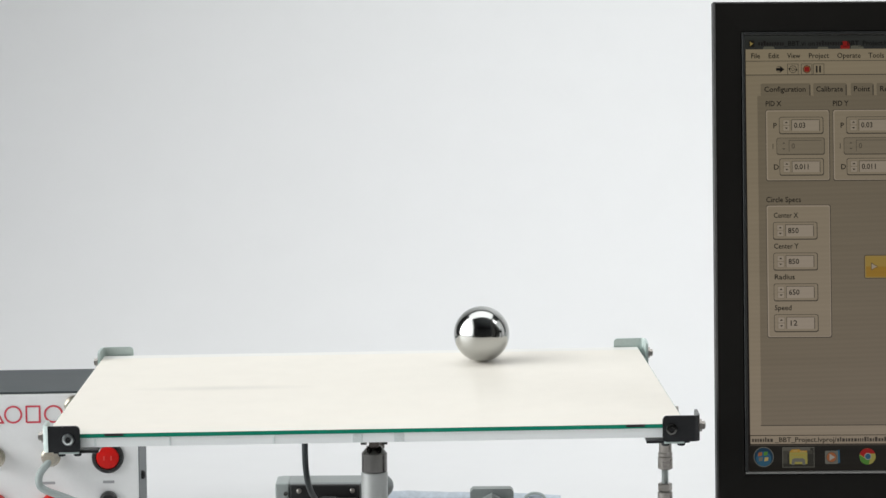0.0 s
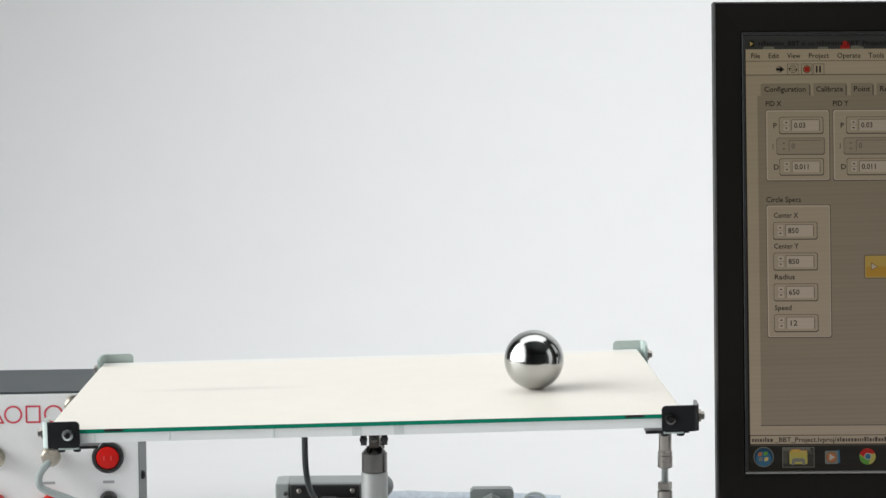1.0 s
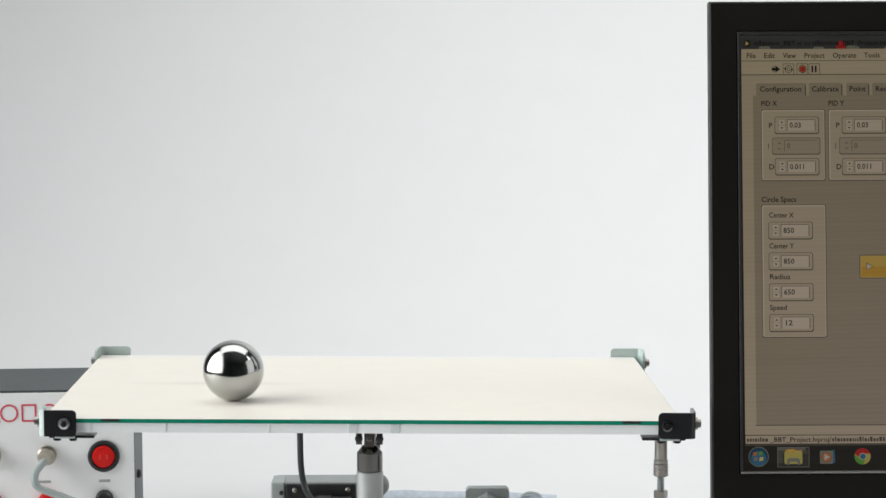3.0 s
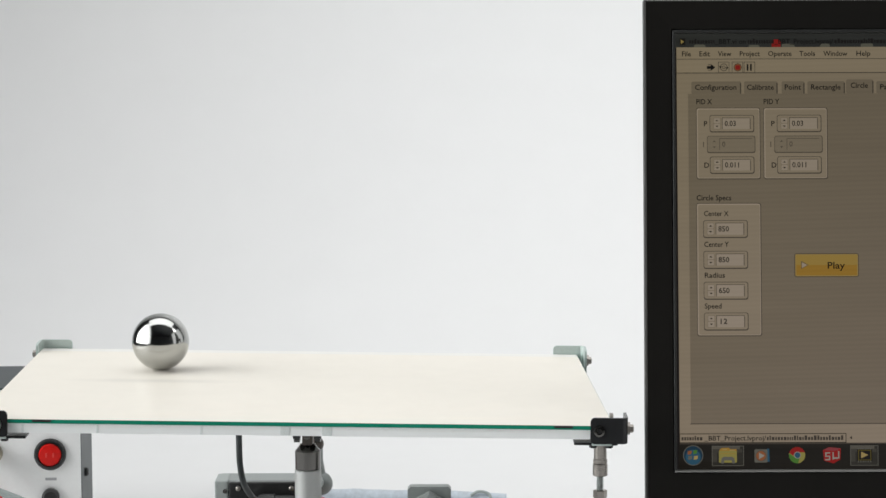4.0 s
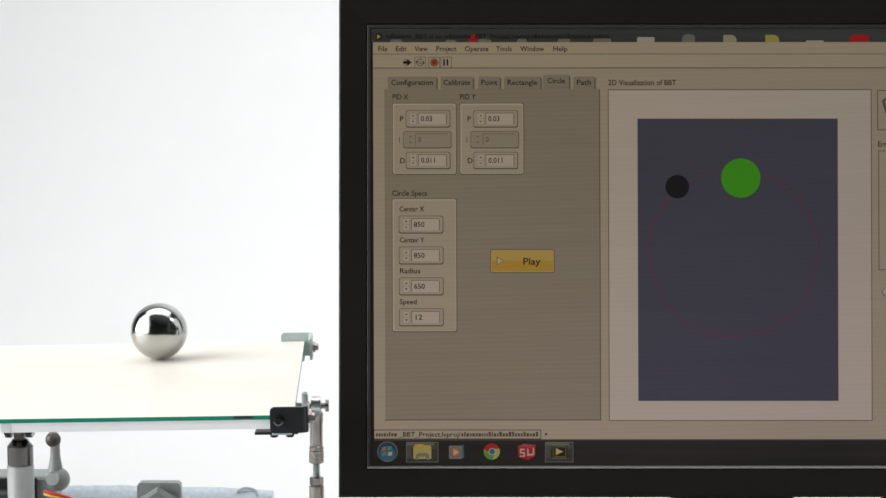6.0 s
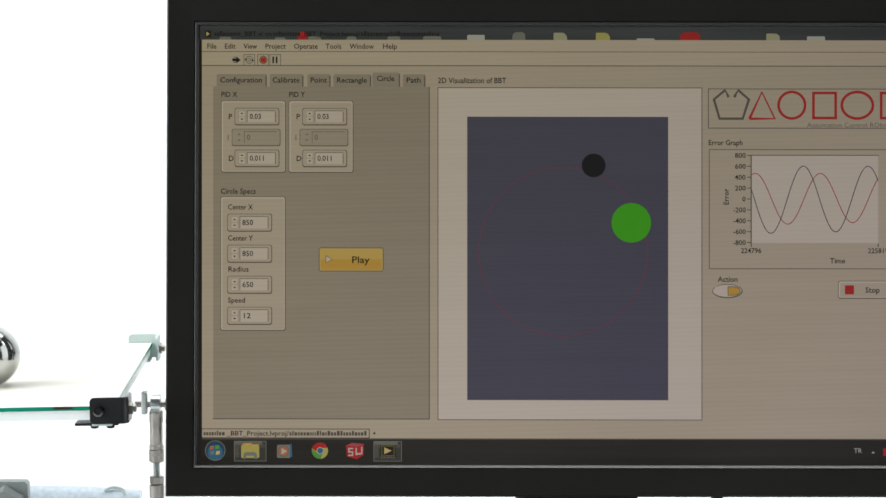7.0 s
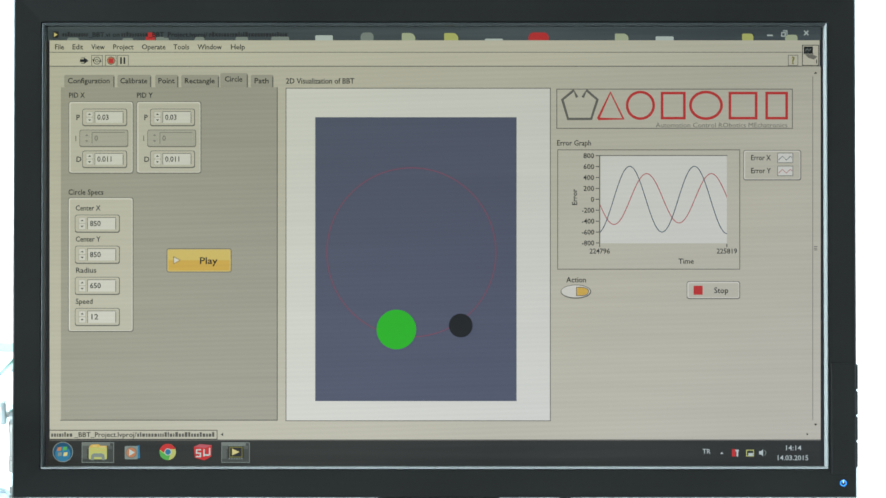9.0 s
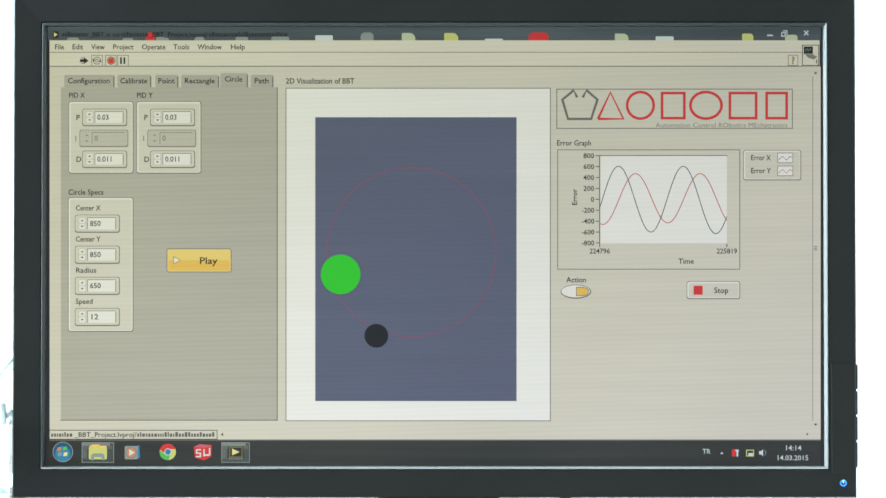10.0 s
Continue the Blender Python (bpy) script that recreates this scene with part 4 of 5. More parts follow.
def window():
    # plot ground, seen through the opening in the window
    on("plot_ground", sheet([(1058, 1289, 272, 434)], 1), "plot")
    # the window and the graph panel leave an opening for the traces
    hole = (1061, 1286, 276, 431)
    for r in ((88, 1452, 118, hole[2]), (88, 1452, hole[3], 778), (88, hole[0], hole[2], hole[3]), (hole[1], 1452, hole[2], hole[3])):
        on("window_ground", sheet([r], 4), "window")
    on("toolbar", sheet([(88, 1418, 72, 92.5), (88, 1418, 93.5, 117)], 5), "bar")
    on("toolbar_line", sheet([(88, 1450, 117, 118.5), (88, 1418, 92.4, 93.6)], 5), "line")
    on("title_bar", sheet([(85, 1452, 48, 72)], 4), "title")
    for u0, u1, seed in ((111, 156, 3), (215, 262, 3), (370, 510, 5)):
        marks(u0, u1, 57, 66, 6, "base", seed)
    caption("_BBT.vi on", 157, 66, 8.6, "ink", 6, width=55)
    caption("_BBT_Project.lvproj/", 263, 66, 8.6, "ink", 6, width=105)
    on("title_icon", sheet([(94, 104, 56, 68)], 5), "tray")
    on("title_icon_mark", slab([lay(96, 58), lay(96, 66), lay(102, 62)], -6 * STEP, -6 * STEP + 0.0001), "yellowlight")
    for u0, u1, h, rl, rr, ink in ((119, 140, 6, 4, 4, "pale"), (217, 236, 5, 3, 3, "pale"), (258, 274, 15, 6, 6, "red"), (276, 299, 7, 3, 5, "pale"), (344, 362, 7, 4, 4, "pale"),
                                   (417, 439, 7, 3, 3, "pale"), (480, 512, 8, 4, 4, "pale"), (558, 589, 10, 2, 2, "white"), (638, 661, 15, 8, 7, "pale"), (711, 735, 14, 2, 10, "cream"),
                                   (786, 811, 14, 2, 10, "folder"), (858, 890, 4, 2, 2, "white"), (935, 971, 15, 9, 9, "red"), (1088, 1112, 13, 2, 9, "cream"), (1160, 1192, 8, 2, 2, "white"),
                                   (1313, 1333, 13, 2, 6, "folder"), (1389, 1411, 11, 7, 5, "cream")):
        on("desktop_icon", dome(u0, u1, 73, h, rl, rr, 4.6), ink)
    # window keys
    on("window_key", sheet([(1357, 1367, 62, 64.5)], 7), "white")
    on("window_key", outline(1382, 1390, 57.5, 65.5, 1.8, 7), "white")
    on("window_key", sheet([(1385, 1393, 54.5, 56.2), (1391.4, 1393, 56.2, 62.5)], 7.2), "white")
    on("window_key", polyline([(1422.5, 55), (1430, 63)], 2.2, 7), "white")
    on("window_key", polyline([(1430, 55), (1422.5, 63)], 2.2, 7.4), "white")
    for text, u, w in (("File", 97, 16), ("Edit", 128, 19), ("View", 162, 24), ("Project", 200, 36), ("Operate", 251, 42), ("Tools", 307, 28), ("Window", 350, 43), ("Help", 408, 25)):
        caption(text, u, 88, 9, "ink", 7, width=w)
    # run keys
    on("run_arrow", slab([lay(142, 105.5), lay(142, 110.5), lay(149, 110.5), lay(149, 114), lay(157, 108), lay(149, 102), lay(149, 105.5)], -7 * STEP, -7 * STEP + 0.0001), "ink")
    for u in (162, 186.5, 208):
        on("key_frame", outline(u, u + 20, 98, 118, 1, 7), "line")
    on("run_arrow_tail", sheet([(144, 149, 102.5, 104), (144, 149, 112, 113.5)], 7.3), "greyink")
    on("loop_mark", disc(172, 108, 6.2, 7.5, 16, 1.5), "greyink")
    on("loop_mark", disc(172, 108, 2.6, 7.5, 12, 1.3), "greyink")
    on("loop_mark", slab([lay(163.5, 106), lay(168.5, 106), lay(166, 110)], -7.8 * STEP, -7.8 * STEP + 0.0001), "ink")
    on("loop_mark", slab([lay(175.5, 110), lay(180.5, 110), lay(178, 106)], -7.8 * STEP, -7.8 * STEP + 0.0001), "ink")
    on("stop_mark", disc(197, 108, 7.6, 7.5, 8), "line")
    on("stop_mark_face", disc(197, 108, 6.4, 8, 8), "orange")
    on("stop_mark_face", sheet([(193, 201, 104.4, 112.2)], 8.4), "red")
    on("pause_mark", sheet([(213, 216, 102, 114), (219, 222, 102, 114)], 7.5), "ink")
    on("help_key", outline(1394, 1412, 98, 117, 1, 7), "line")
    caption("?", 1403, 114, 13, "olive", 7.5, centre=True, bold=0.03)
    on("corner_icon", sheet([(1418, 1450, 72, 118)], 5), "bar")
    on("corner_icon_frame", outline(1419, 1449, 80, 117, 1.2, 6), "ink")
    on("corner_icon_screen", sheet([(1422, 1438, 83, 95)], 6.5), "ink")
    on("corner_icon_face", sheet([(1424, 1436, 85, 93)], 6.8), "tray")
    on("corner_icon_trace", polyline([(1425, 90), (1428, 86.5), (1431, 90.5), (1435, 87)], 1.2, 7.1), "pale")
    on("corner_icon_chip", slab([lay(1424, 97), lay(1438, 97), lay(1446, 101), lay(1440, 106), lay(1430, 103)], -6.5 * STEP, -6.5 * STEP + 0.0001), "greyink")
    on("corner_icon_foot", sheet([(1421, 1439, 95.2, 96.6)], 6.6), "line")
    on("corner_icon_mark", sheet([(1444, 1445.6, 106, 113)], 6.6), "ink")
    # scroll bar
    on("scroll_bar", sheet([(1438, 1450, 136, 744)], 5), "group")
    on("scroll_line", sheet([(1437.4, 1438.4, 136, 744)], 6), "greyink")
    on("scroll_mark", slab([lay(1440, 131), lay(1446, 131), lay(1443, 127.5)], -6 * STEP, -6 * STEP + 0.0001), "ink")
    on("scroll_mark", slab([lay(1440, 750), lay(1443, 753.5), lay(1446, 750)], -6 * STEP, -6 * STEP + 0.0001), "ink")
    on("scroll_mark", slab([lay(1427, 766), lay(1427, 771), lay(1430, 768.5)], -6 * STEP, -6 * STEP + 0.0001), "ink")
    on("scroll_mark", sheet([(1440, 1446, 436, 437.4), (1440, 1446, 439, 440.4), (1440, 1446, 442, 443.4)], 6), "greyink")


def tabs():
    on("tab_page", sheet([(108, 490, 155, 743)], 5), "pane", "grey tab page")
    on("tab_page_edge", sheet([(107, 491.5, 743, 744.6), (490, 491.6, 155, 743)], 6), "line")
    for text, u0, u1, w in (("Configuration", 114, 203, 74), ("Calibrate", 208, 268, 48), ("Point", 275, 316, 29), ("Rectangle", 321, 388, 53), ("Circle", 390, 439, 31), ("Path", 444, 484, 25)):
        up = 3 if text == "Circle" else 0
        on("tab", round_sheet(u0, u1, 133 - up, 155.5, 3, 5.4), "pane")
        on("tab_edge", sheet([(u1 - 2.2, u1, 136 - up, 155)], 6), "line")
        caption(text, (u0 + u1) / 2 - 1, 148 - up, 9.4, "ink", 6.4, centre=True, width=w)
    caption("PID X", 122, 173.5, 9.2, "ink", 6.4, width=28)
    caption("PID Y", 242, 173.5, 9.2, "ink", 6.4, width=28)
    for off in (0, 120):
        group(123 + off, 235 + off, 181, 306)
        number("P", 138 + off, "0.03", 147 + off, 224 + off, 194, 222, True, 20)
        number("I", 136 + off, "0", 142 + off, 226 + off, 231, 259, False, 6)
        number("D", 138 + off, "0.011", 147 + off, 224 + off, 268, 296, True, 25)
    caption("Circle Specs", 121, 345, 9.4, "ink", 6.4, width=62)
    group(122, 235, 351, 586)
    for text, v, value, w, wv in (("Center X", 369, "850", 44, 19), ("Center Y", 424, "850", 44, 19), ("Radius", 479, "650", 36, 19), ("Speed", 534, "12", 30, 12)):
        caption(text, 134, v + 4, 9.2, "ink", 7.4, width=w)
        number("", 0, value, 134, 211, v + 12.4, v + 41.4, True, wv)
    # play key
    on("play_key", round_sheet(295, 410, 440, 482.5, 4, 6), "greyink")
    on("play_key_face", round_sheet(296.5, 408.5, 441.5, 481, 3, 6.6), "yellow", "yellow play key")
    on("play_key_edge", outline(297, 408, 442, 480.6, 1.2, 6.9), "yellowlight")
    on("play_key_gloss", round_sheet(298.4, 406.8, 443.4, 461, 2, 7.2), "keytop")
    on("play_mark", polyline([(307.5, 454.5), (319.5, 461), (307.5, 467.5), (307.5, 454.5)], 1.3, 7.8), "greyink")
    on("play_mark", slab([lay(308.5, 456), lay(308.5, 466), lay(317.5, 461)], -7.6 * STEP, -7.6 * STEP + 0.0001), "field")
    caption("Play", 353, 467.5, 12, "ink", 7.8, width=31)


def group(u0, u1, v0, v1):
    on("group_shadow", round_sheet(u0 - 1, u1 + 1.4, v0 - 1, v1 + 1.6, 4, 5.8), "line")
    on("group_edge", round_sheet(u0, u1, v0, v1, 3.5, 6.1), "light")
    on("group_panel", round_sheet(u0 + 2.2, u1 - 1.2, v0 + 2.2, v1 - 1.2, 3, 6.4), "group")


def number(name, un, value, u0, u1, v0, v1, live, wide):
    on("field_shadow", round_sheet(u0 - 1, u1 + 1.4, v0 - 1, v1 + 2, 4, 6.8), "line" if live else "greyink")
    on("field_frame", round_sheet(u0, u1, v0, v1, 3.5, 7.2), "group" if live else "faded")
    cut = u0 + 22
    on("field", sheet([(cut, u1 - 5, v0 + 4.5, v1 - 4)], 7.7), "field" if live else "faded")
    on("field_line", sheet([(cut - 1, u1 - 5, v0 + 3.6, v0 + 4.6), (cut - 1, cut, v0 + 4.6, v1 - 4)], 8), "line" if live else "greyink")
    on("field_line", sheet([(u1 - 6.4, u1 - 5, v0 + 5.5, v1 - 4)], 8.1), "greyink" if live else "faded")
    on("spinner", round_sheet(u0 + 5.4, u0 + 18.6, v0 + 3.6, v1 - 3.2, 2, 7.6), "faded")
    mid = (v0 + v1) / 2
    for a, c in ((v0 + 4.6, mid - 0.6), (mid + 0.6, v1 - 4.2)):
        on("spinner_key", round_sheet(u0 + 6.4, u0 + 17.6, a, c, 1.5, 7.9), "field" if live else "faded")
    um, vm = u0 + 12, (v0 + v1) / 2
    for s in (-1, 1):
        on("spinner_mark", slab([lay(um - 2.8, vm + s * 4), lay(um + 2.8, vm + s * 4), lay(um, vm + s * 6.8)][::s], -8.2 * STEP, -8.2 * STEP + 0.0001), "ink" if live else "greyink")
    caption(value, cut + 3.5, vm + 4.6, 9.4, "ink" if live else "greyink", 8.4, width=wide)
    if name:
        caption(name, un - 3, vm + 5, 9.4, "ink" if live else "greyink", 8.4)


def visual():
    caption("2D Visualization of BBT", 506, 148.5, 9.6, "ink", 6.4, width=121)
    on("view_edge", outline(505.6, 974.4, 156, 745.5, 1.3, 6), "line")
    on("view_ground", sheet([(507, 973, 157.4, 744.2)], 5), "plot", "white view ground")
    on("view_plate", sheet([(558, 914, 208, 710)], 6), "blue", "slate blue plate picture")
    on("view_path", disc(728, 447, 149.5, 7, 96, 1.7), "ring", "thin red target circle")


def results():
    # the maker's mark as plain shapes
    on("logo_ground", sheet([(985, 1402, 158, 228)], 5), "window")
    on("logo_frame", outline(984.5, 1402.5, 157.6, 228.4, 1.4, 6), "line")
    pot = [(1021, 173), (1015, 160.5), (995, 177), (1005, 211), (1046, 211), (1057, 177), (1038, 160.5), (1031, 173)]
    on("logo_shape", polyline(pot, 5.0, 6.5), "line", "grey outline mark")
    on("logo_shape", polyline([(1058, 211), (1080, 164), (1103, 211), (1058, 211)], 4.6, 6.5), "red", "plain red triangle mark")
    on("logo_shape", oval(1133, 187, 23.5, 23.5, 4.6, 6.5), "red", "plain red ring mark")
    on("logo_shape", outline(1169, 1213, 163, 212, 4.6, 6.5), "red", "plain red square mark")
    on("logo_shape", oval(1249, 187, 27.5, 23.5, 4.8, 6.5), "red", "plain red ring mark")
    on("logo_shape", outline(1289, 1340, 163, 212, 4.6, 6.5), "red", "plain red square mark")
    on("logo_shape", outline(1354, 1394, 163, 212, 4.6, 6.5), "red", "plain red square mark")
    caption("Automation Control RObotics MEchatronics", 1160, 226, 8.4, "greyink", 6.5, width=233, bold=0.001)
    # graph
    caption("Error Graph", 985, 258, 9.4, "ink", 6.4, width=60)
    h = (1061, 1286, 276, 431)
    on("graph_edge", outline(986, 1309.5, 265, 477.5, 1.5, 6.2), "greyink")
    for r in ((988, 1308, 267, h[2]), (988, 1308, h[3], 476), (988, h[0], h[2], h[3]), (h[1], 1308, h[2], h[3])):
        on("graph_panel", sheet([r], 5), "group")
    on("graph_axis", sheet([(1060, 1062, 275, 432), (1060, 1287, 275, 276.4)], 6), "line")
    for k in range(9):
        v = 276 + k * 19.3
        on("graph_tick", sheet([(1054, 1060, v - 0.6, v + 0.7)], 6), "ink")
        text = str(800 - 200 * k)
        w = {1: 6, 3: 19, 4: 22}[len(text)]
        caption(text, 1051 - w, v + 4.4, 8.8, "ink", 6.4, width=w)
    for u, text in ((1061, "224796"), (1286, "225819")):
        on("graph_tick", sheet([(u - 0.7, u + 0.7, 432, 438)], 6), "ink")
        caption(text, u, 449, 8.8, "ink", 6.4, centre=True, width=36)
    caption("Time", 1214, 467, 9.2, "ink", 6.4, centre=True, width=27)
    caption("Error", 1021, 364, 9.0, "ink", 6.4, upright=True)
    group(1316, 1416, 267, 318)
    for text, v, ink in (("Error X", 284, "trace"), ("Error Y", 307, "tracered")):
        caption(text, 1328, v, 9.2, "ink", 7.4, width=35)
        on("legend", sheet([(1375, 1403, v - 13, v + 5)], 7), "plot")
        on("legend_line", outline(1375, 1403, v - 13, v + 5, 1, 7.5), "line")
        on("legend_mark", polyline([(1377, v), (1384, v - 7), (1391, v), (1398, v - 7), (1401, v - 4)], 1.3, 7.8), ink)
    caption("Action", 1002, 500, 9.4, "ink", 6.4, width=35)
    on("switch_edge", egg(1019, 516.5, 27, 12.4, 6), "line")
    on("switch", egg(1018.6, 516, 25.4, 10.8, 6.5), "field")
    half = [(1020.5, 523.2), (1020.5, 509.2)] + [(1028 + 13 * math.sin(math.pi * k / 10), 516.2 - 7 * math.cos(math.pi * k / 10)) for k in range(11)]
    on("switch_mark_edge", slab([lay(1019.3, 524.4), lay(1019.3, 508)] + [lay(u + (1.2 if u > 1025 else 0), 516.2 + (v - 516.2) * 1.16) for u, v in half[2:]], -6.8 * STEP, -6.8 * STEP + 0.0001), "line")
    on("switch_mark", slab([lay(*q) for q in half], -7.2 * STEP, -7.2 * STEP + 0.0001), "yellow", "yellow switch key")
    group(1216, 1308, 499, 528)
    on("stop_square", sheet([(1227, 1243, 506, 522)], 7.4), "red", "red stop square")
    caption("Stop", 1263, 519, 10, "ink", 7.4, width=25)


def tray():
    on("tray_bar", sheet([(86, 1452, 780, 826)], 4), "tray", "dark task bar")
    on("tray_line", sheet([(88, 1452, 778, 780)], 4.6), "line")
    on("status_box", sheet([(88, 384, 762, 777)], 5), "window")
    on("status_edge", outline(87, 385, 761, 778, 1.2, 6), "ink")
    marks(91, 131, 765, 773.6, 6, "bars", 11)
    marks(243, 381, 765, 773.6, 6, "bars", 12)
    caption("_BBT_Project.lvproj/", 132, 773.4, 8.4, "ink", 6, width=110)
    on("status_arrow", slab([lay(391, 769), lay(395, 766), lay(395, 772)], -6 * STEP, -6 * STEP + 0.0001), "ink")
    for u0, u1 in ((145, 202), (392, 442)):
        on("task_key", round_sheet(u0, u1, 783, 819, 2, 5), "traylight")
        for v, h, ink, cut in ((784, 5, "keygloss", 6), (789, 6, "keymid", 2)):
            on("task_key_gloss", sheet([(u0 + 1, u1 - 1 - cut, v, v + h)], 5.3), ink)
        on("task_key_gloss", sheet([(u0 + 1, u0 + 9, 795, 812)], 5.3), "keymid")
        on("task_key_edge", outline(u0, u1, 783, 819, 1, 5.6), "pale")
    # start orb and pinned programs, as plain coloured shapes
    on("start_orb", disc(111.5, 800, 18, 5, 32), "skydark", "round blue start mark")
    on("start_orb_glow", disc(111.5, 803.5, 13.5, 5.15, 32), "sky")
    on("start_orb_rim", disc(111.5, 800, 17.4, 5.3, 32, 1.3), "pale")
    for du, dv, ink in ((-6, -5, "orange"), (4, -6, "leaf"), (-5, 4, "pale"), (5, 4, "yellowlight")):
        on("start_mark", slab([lay(111 + du + a, 800 + dv + c) for a, c in ((-3.6, 3.8), (3.2, 2.6), (4.0, -3.6), (-2.8, -3.0))], -5.7 * STEP, -5.7 * STEP + 0.0001), ink)
    on("folder_icon_back", slab([lay(158, 812), lay(158, 791), lay(162, 787), lay(175, 786.4), lay(178, 789), lay(189, 789), lay(189, 812)], -5.8 * STEP, -5.8 * STEP + 0.0001), "yellow")
    on("folder_icon", round_sheet(157.5, 189.5, 792, 813, 2, 6), "folder")
    on("folder_icon_tab", sheet([(164, 172, 788.6, 790.4), (176, 186, 790.2, 791.6)], 6.2), "yellowlight")
    on("folder_icon_fold", sheet([(160, 187, 796.5, 797.3)], 6.4), "yellow")
    on("folder_icon_base", slab([lay(161, 814.5), lay(162, 805), lay(166, 802.5), lay(181, 802.5), lay(185, 805), lay(186, 814.5), lay(181, 814.5), lay(180, 809), lay(167, 809), lay(166, 814.5)], -6.6 * STEP, -6.6 * STEP + 0.0001), "pale")
    on("player_icon_side", slab([lay(238, 790), lay(247, 788), lay(248, 811), lay(238, 813)], -5.4 * STEP, -5.4 * STEP + 0.0001), "sky")
    on("player_icon", round_sheet(221, 244, 789.5, 813, 2, 5.6), "pale")
    on("player_icon_disc", disc(232.5, 801, 9.4, 6.2, 24), "orange")
    on("player_icon_rim", disc(232.5, 801, 9.2, 6.5, 24, 1.4), "greyink")
    on("player_icon_mark", slab([lay(229, 795), lay(229, 807), lay(239, 801)], -6.8 * STEP, -6.8 * STEP + 0.0001), "white")
    on("browser_icon", disc(297, 800, 14.5, 5.4, 30), "folder")
    ring = [(297 + 14.5 * math.cos(radians(a)), 800 - 14.5 * math.sin(radians(a))) for a in range(20, 165, 12)]
    on("browser_icon_cap", slab([lay(*q) for q in ring + [(290, 801), (297, 795)]], -6 * STEP, -6 * STEP + 0.0001), "red")
    ring = [(297 + 14.5 * math.cos(radians(a)), 800 - 14.5 * math.sin(radians(a))) for a in range(168, 288, 12)]
    on("browser_icon_side", slab([lay(*q) for q in ring + [(302, 803), (291, 803)]], -6.1 * STEP, -6.1 * STEP + 0.0001), "leaf")
    on("browser_icon_ring", disc(297.5, 800, 6.2, 6.6, 24), "white")
    on("browser_icon_core", disc(297.5, 800, 5.0, 7.2, 24), "sky")
    on("cube_icon", slab([lay(343, 791), lay(354, 786), lay(375, 788), lay(374, 808), lay(362, 815), lay(345, 810)], -5.6 * STEP, -5.6 * STEP + 0.0001), "red")
    on("cube_icon_top", slab([lay(343.5, 791), lay(354, 786.2), lay(374.5, 788.2), lay(364, 793)], -5.9 * STEP, -5.9 * STEP + 0.0001), "tracered")
    on("cube_icon_mark", sheet([(347, 356, 795, 797.4), (347, 349.4, 797.4, 801), (347, 356, 801, 803.4), (353.6, 356, 803.4, 807), (347, 356, 807, 809.4), (360, 362.4, 795, 808), (370, 372.4, 793, 806), (362.4, 370, 804, 807)], 6.2), "white")
    on("program_icon", sheet([(404, 431, 789, 812)], 5.8), "base")
    for k in range(6):
        for v in (787.5, 810.5):
            on("program_icon_hole", sheet([(405 + 4.4 * k, 407.4 + 4.4 * k, v, v + 2.6)], 6.4), "pale")
    on("program_icon_edge", outline(406, 429, 791, 809.5, 1.2, 6.3), "olive")
    on("program_icon_mark", slab([lay(411, 794), lay(411, 806), lay(424, 800)], -6.6 * STEP, -6.6 * STEP + 0.0001), "yellowlight")
    caption("TR", 1243, 803, 8.4, "white", 6, width=14)
    on("tray_mark", slab([lay(1274, 803.5), lay(1280, 803.5), lay(1277, 800)], -6 * STEP, -6 * STEP + 0.0001), "white")
    on("tray_icon", sheet([(1295, 1302, 795, 808)], 6), "red")
    on("tray_icon", sheet([(1301, 1307, 796, 799), (1303, 1306, 799, 808)], 6.5), "white")
    on("tray_icon", outline(1320, 1334, 796, 808, 1.6, 6), "folder")
    on("tray_icon", sheet([(1324, 1332, 802, 807)], 6.3), "white")
    on("tray_icon", slab([lay(1343, 798.5), lay(1343, 804.5), lay(1346.5, 804.5), lay(1350, 808), lay(1350, 795), lay(1346.5, 798.5)], -6 * STEP, -6 * STEP + 0.0001), "white")
    on("tray_icon", polyline([(1353, 797), (1355.4, 801.5), (1353, 806)], 1.4, 6), "pale")
    caption("14:14", 1403, 797, 8.6, "white", 6, centre=True, width=27)
    caption("14.03.2015", 1402, 814.5, 8.6, "white", 6, centre=True, width=54)


window()
tabs()
visual()
results()
tray()


def wave(u0, u1, peak, period, high, low):
    mid, amp = (high + low) / 2, (high - low) / 2
    pts = []
    n = 260
    for k in range(n + 1):
        u = u0 + (u1 - u0) * k / n
        e = mid + amp * math.cos(2 * math.pi * (u - peak) / period) + 14 * math.sin(2 * math.pi * (u - peak) / 230)
        pts.append((u, 352.6 - e * 0.0965))
    return pts


trace_x = on("error_trace", polyline(wave(862, 1306, 1114, 115, 600, -620), 1.5, 2), "trace", "dark blue error curve")
trace_y = on("error_trace", polyline(wave(862, 1306, 1144, 115, 466, -452), 1.6, 1.6), "tracered", "red error curve")
target_dot = on("target_dot", disc(728, 447, 35, 8, 44), "green", "green target disc")
ball_dot = on("ball_dot", disc(728, 447, 21, 9, 36), "black", "black ball disc")

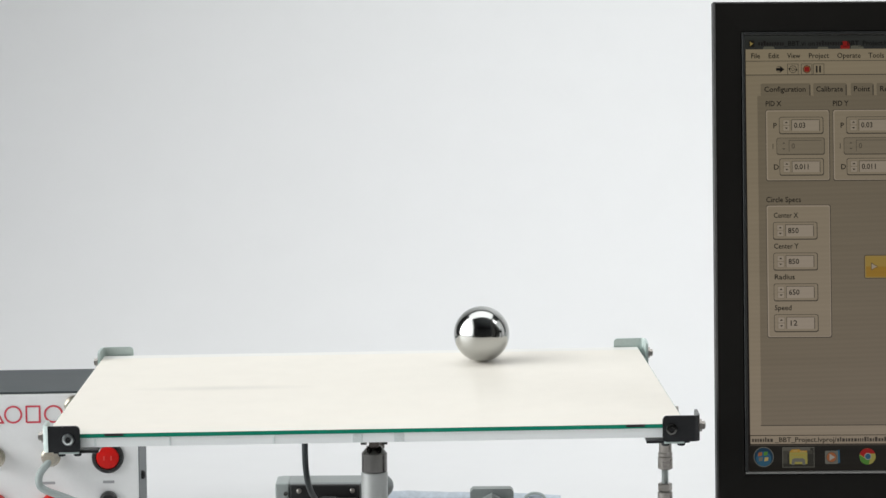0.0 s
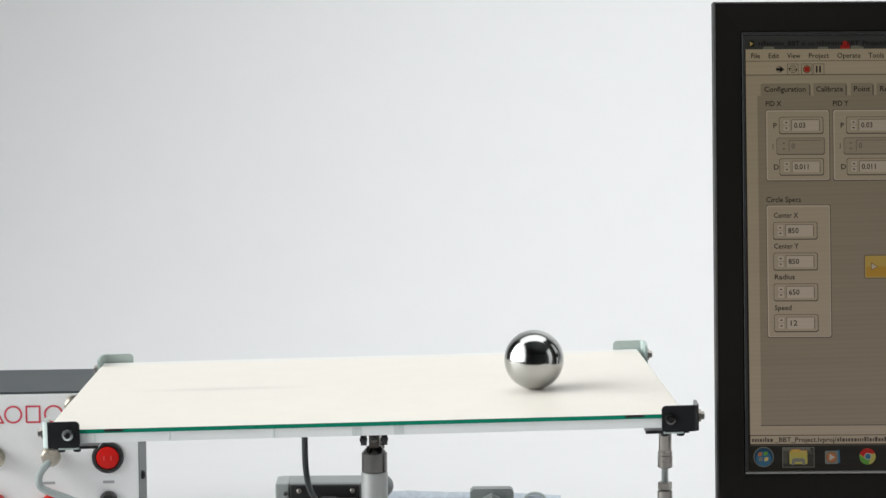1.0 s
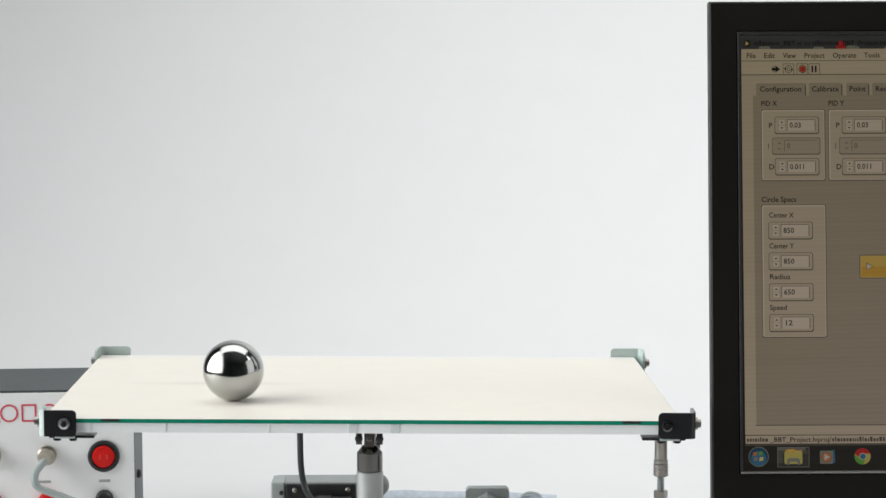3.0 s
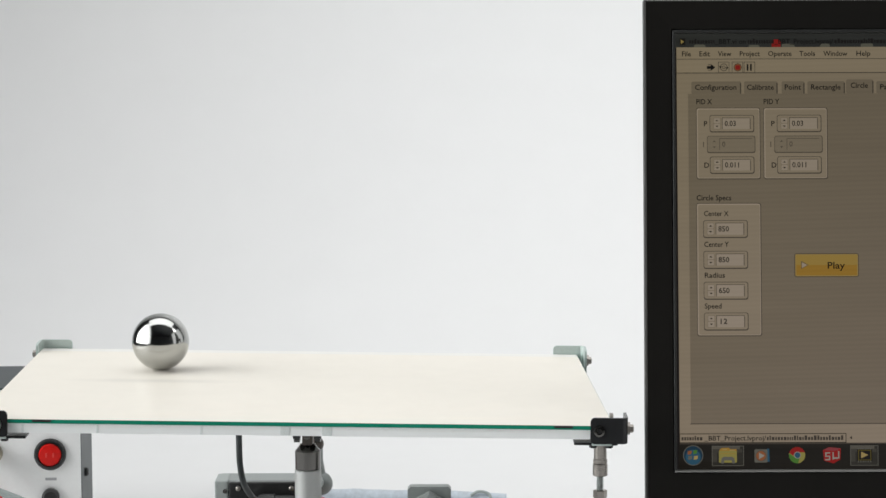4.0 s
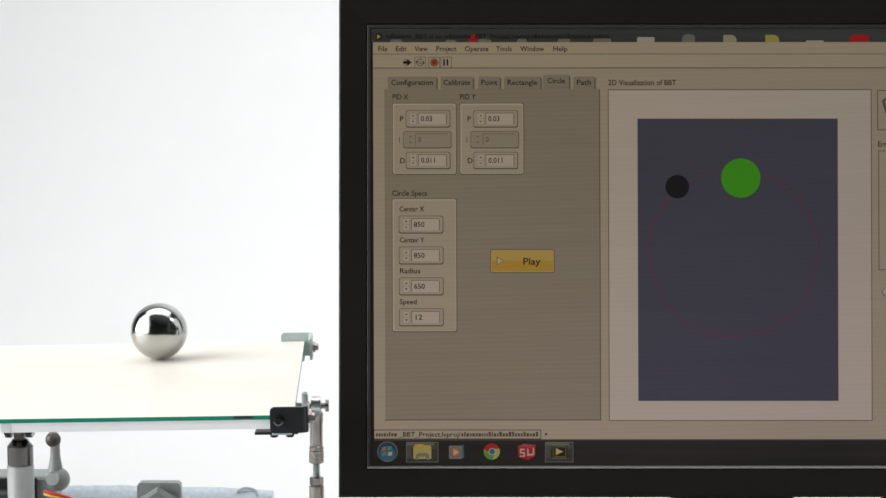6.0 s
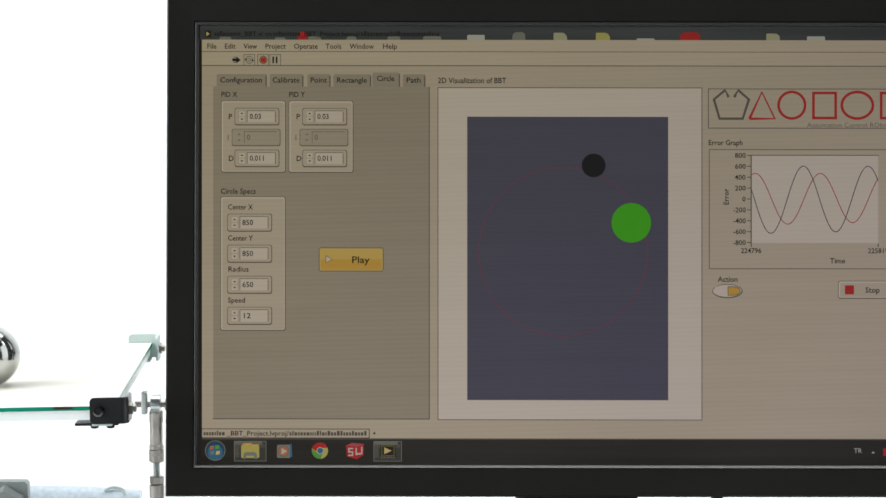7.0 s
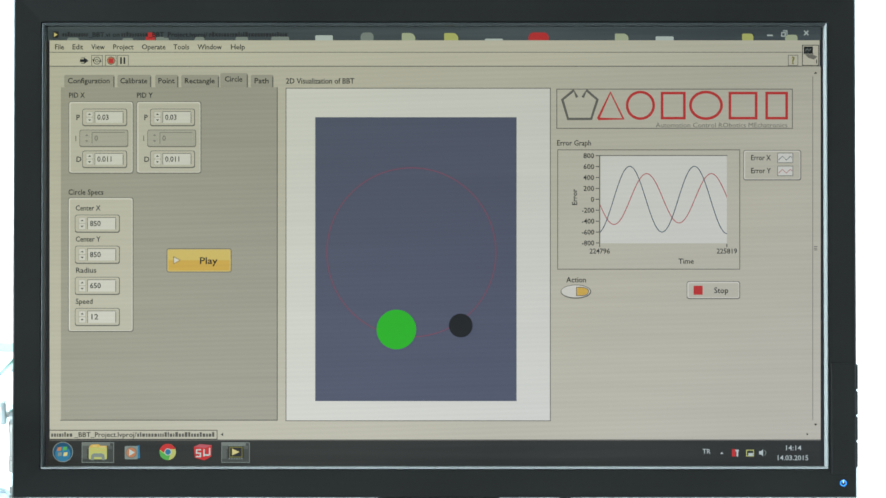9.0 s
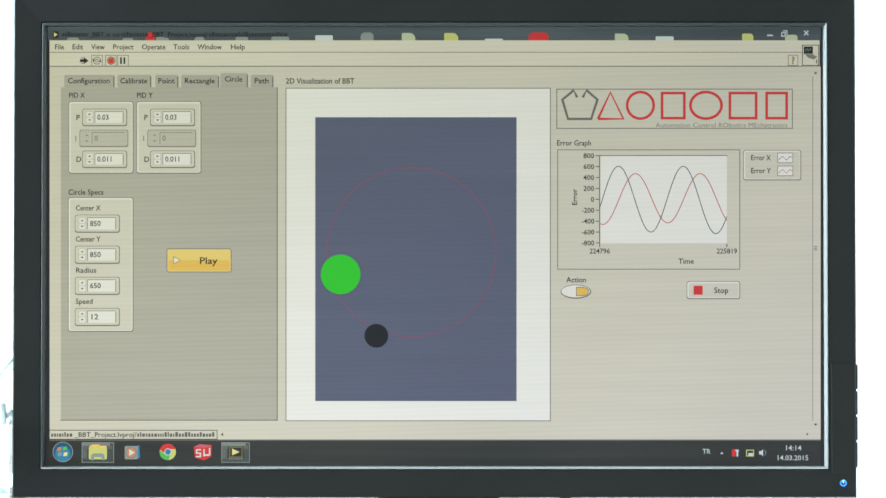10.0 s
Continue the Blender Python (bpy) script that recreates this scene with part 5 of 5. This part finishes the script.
# ---------------------------------------------------------------- what moves
# ball on the plate: a circle, with small departures from it (seconds, x, y)
DEPART = [
    (0, -0.0065, 0.0079),
    (0.4, -0.0052, 0.0039),
    (0.8, -0.0020, 0.0016),
    (1, -0.0006, -0.0006),
    (1.2, 0.0006, 0.0023),
    (1.5, 0.0029, -0.0020),
    (1.6, 0.0019, -0.0017),
    (2, 0.0008, 0.0026),
    (2.2, -0.0038, 0.0073),
    (2.75, 0.0000, 0.0000),
    (3.3, -0.0024, -0.0032),
    (3.5, -0.0003, 0.0006),
    (4, 0.0004, 0.0024),
    (4.5, -0.0003, -0.0040),
    (5, 0.0055, -0.0027),
    (5.5, 0.0037, -0.0023),
    (5.7, -0.0009, 0.0031),
    (6.25, 0.0000, 0.0000),
    (6.8, 0.0033, -0.0082),
    (7, 0.0028, -0.0069),
    (7.6, 0.0000, 0.0000),
]


def ball_on_plate(t):
    c, s = math.cos(W * t), math.sin(W * t)
    ts = [d[0] for d in DEPART]
    return (0.0032 + 0.0780 * c + 0.0758 * s + float(np.interp(t, ts, [d[1] for d in DEPART])),
            -0.0047 + 0.0715 * c - 0.0764 * s + float(np.interp(t, ts, [d[2] for d in DEPART])))


def ball_rows():
    rows, turn, last = [], Matrix(), None
    for k in range(101):
        t = k / 10
        x, y = ball_on_plate(t)
        m = plate_turn(t)
        if last:
            dx, dy = x - last[0], y - last[1]
            far = math.hypot(dx, dy)
            turn = Matrix.Rotation(far / BALL_R, 4, Vector((-dy, dx, 0)) / max(far, 1e-9)) @ turn
        last = (x, y)
        place = PIVOT + m.to_3x3() @ Vector((x, y, TOP + BALL_R))
        rows.append((t, Matrix.Translation(place) @ m @ turn))
    return rows


def dot_rows(places):
    """Rows of seconds, radius and degrees round the target circle; before the first the dot turns evenly."""
    rows, ts = [], [p[0] for p in places]
    for k in range(51):
        t = k / 5
        r = float(np.interp(t, ts, [p[1] for p in places]))
        a = float(np.interp(t, ts, [p[2] for p in places])) + 61.35 * min(0.0, t - ts[0])
        x0, z0 = lay(728, 447)
        x1, z1 = lay(728 + r * math.cos(radians(a)), 447 + r * math.sin(radians(a)))
        rows.append((t, pose(x1 - x0, 0, z1 - z0)))
    return rows


def motions():
    plate = bpy.data.objects["plate"]
    steps = [k / 5 for k in range(51)]
    walk(plate, [(t, Matrix.Translation((0, 0, H)) @ plate_turn(t)) for t in steps])
    walk(side_rod, [(t, Matrix.Translation(Vector((0, 0, H)) + plate_turn(t).to_3x3() @ Vector((0.1962, 0.035, 0.0097)))) for t in steps])
    walk(steel_ball, ball_rows())
    walk(target_dot, dot_rows([(5.5, 135, -115), (6.8, 132, -35), (7, 131, -23), (7.5, 131, 8.9), (8, 132, 43), (8.5, 136, 72), (9, 139, 101), (9.5, 134, 129.5), (10, 131, 162.7)]))
    walk(ball_dot, dot_rows([(5.5, 151, -161), (6.8, 160, -81), (7, 162, -70.6), (7.5, 164, -42), (8, 157, -10), (8.5, 153, 23.4), (9, 156, 56), (9.5, 160, 84.6), (10, 160, 112.8)]))
    for trace in (trace_x, trace_y):
        walk(trace, [(t, pose(-19.8 * (t - 9) * UNIT, 0, 0)) for t in (0, 5, 10)])


motions()
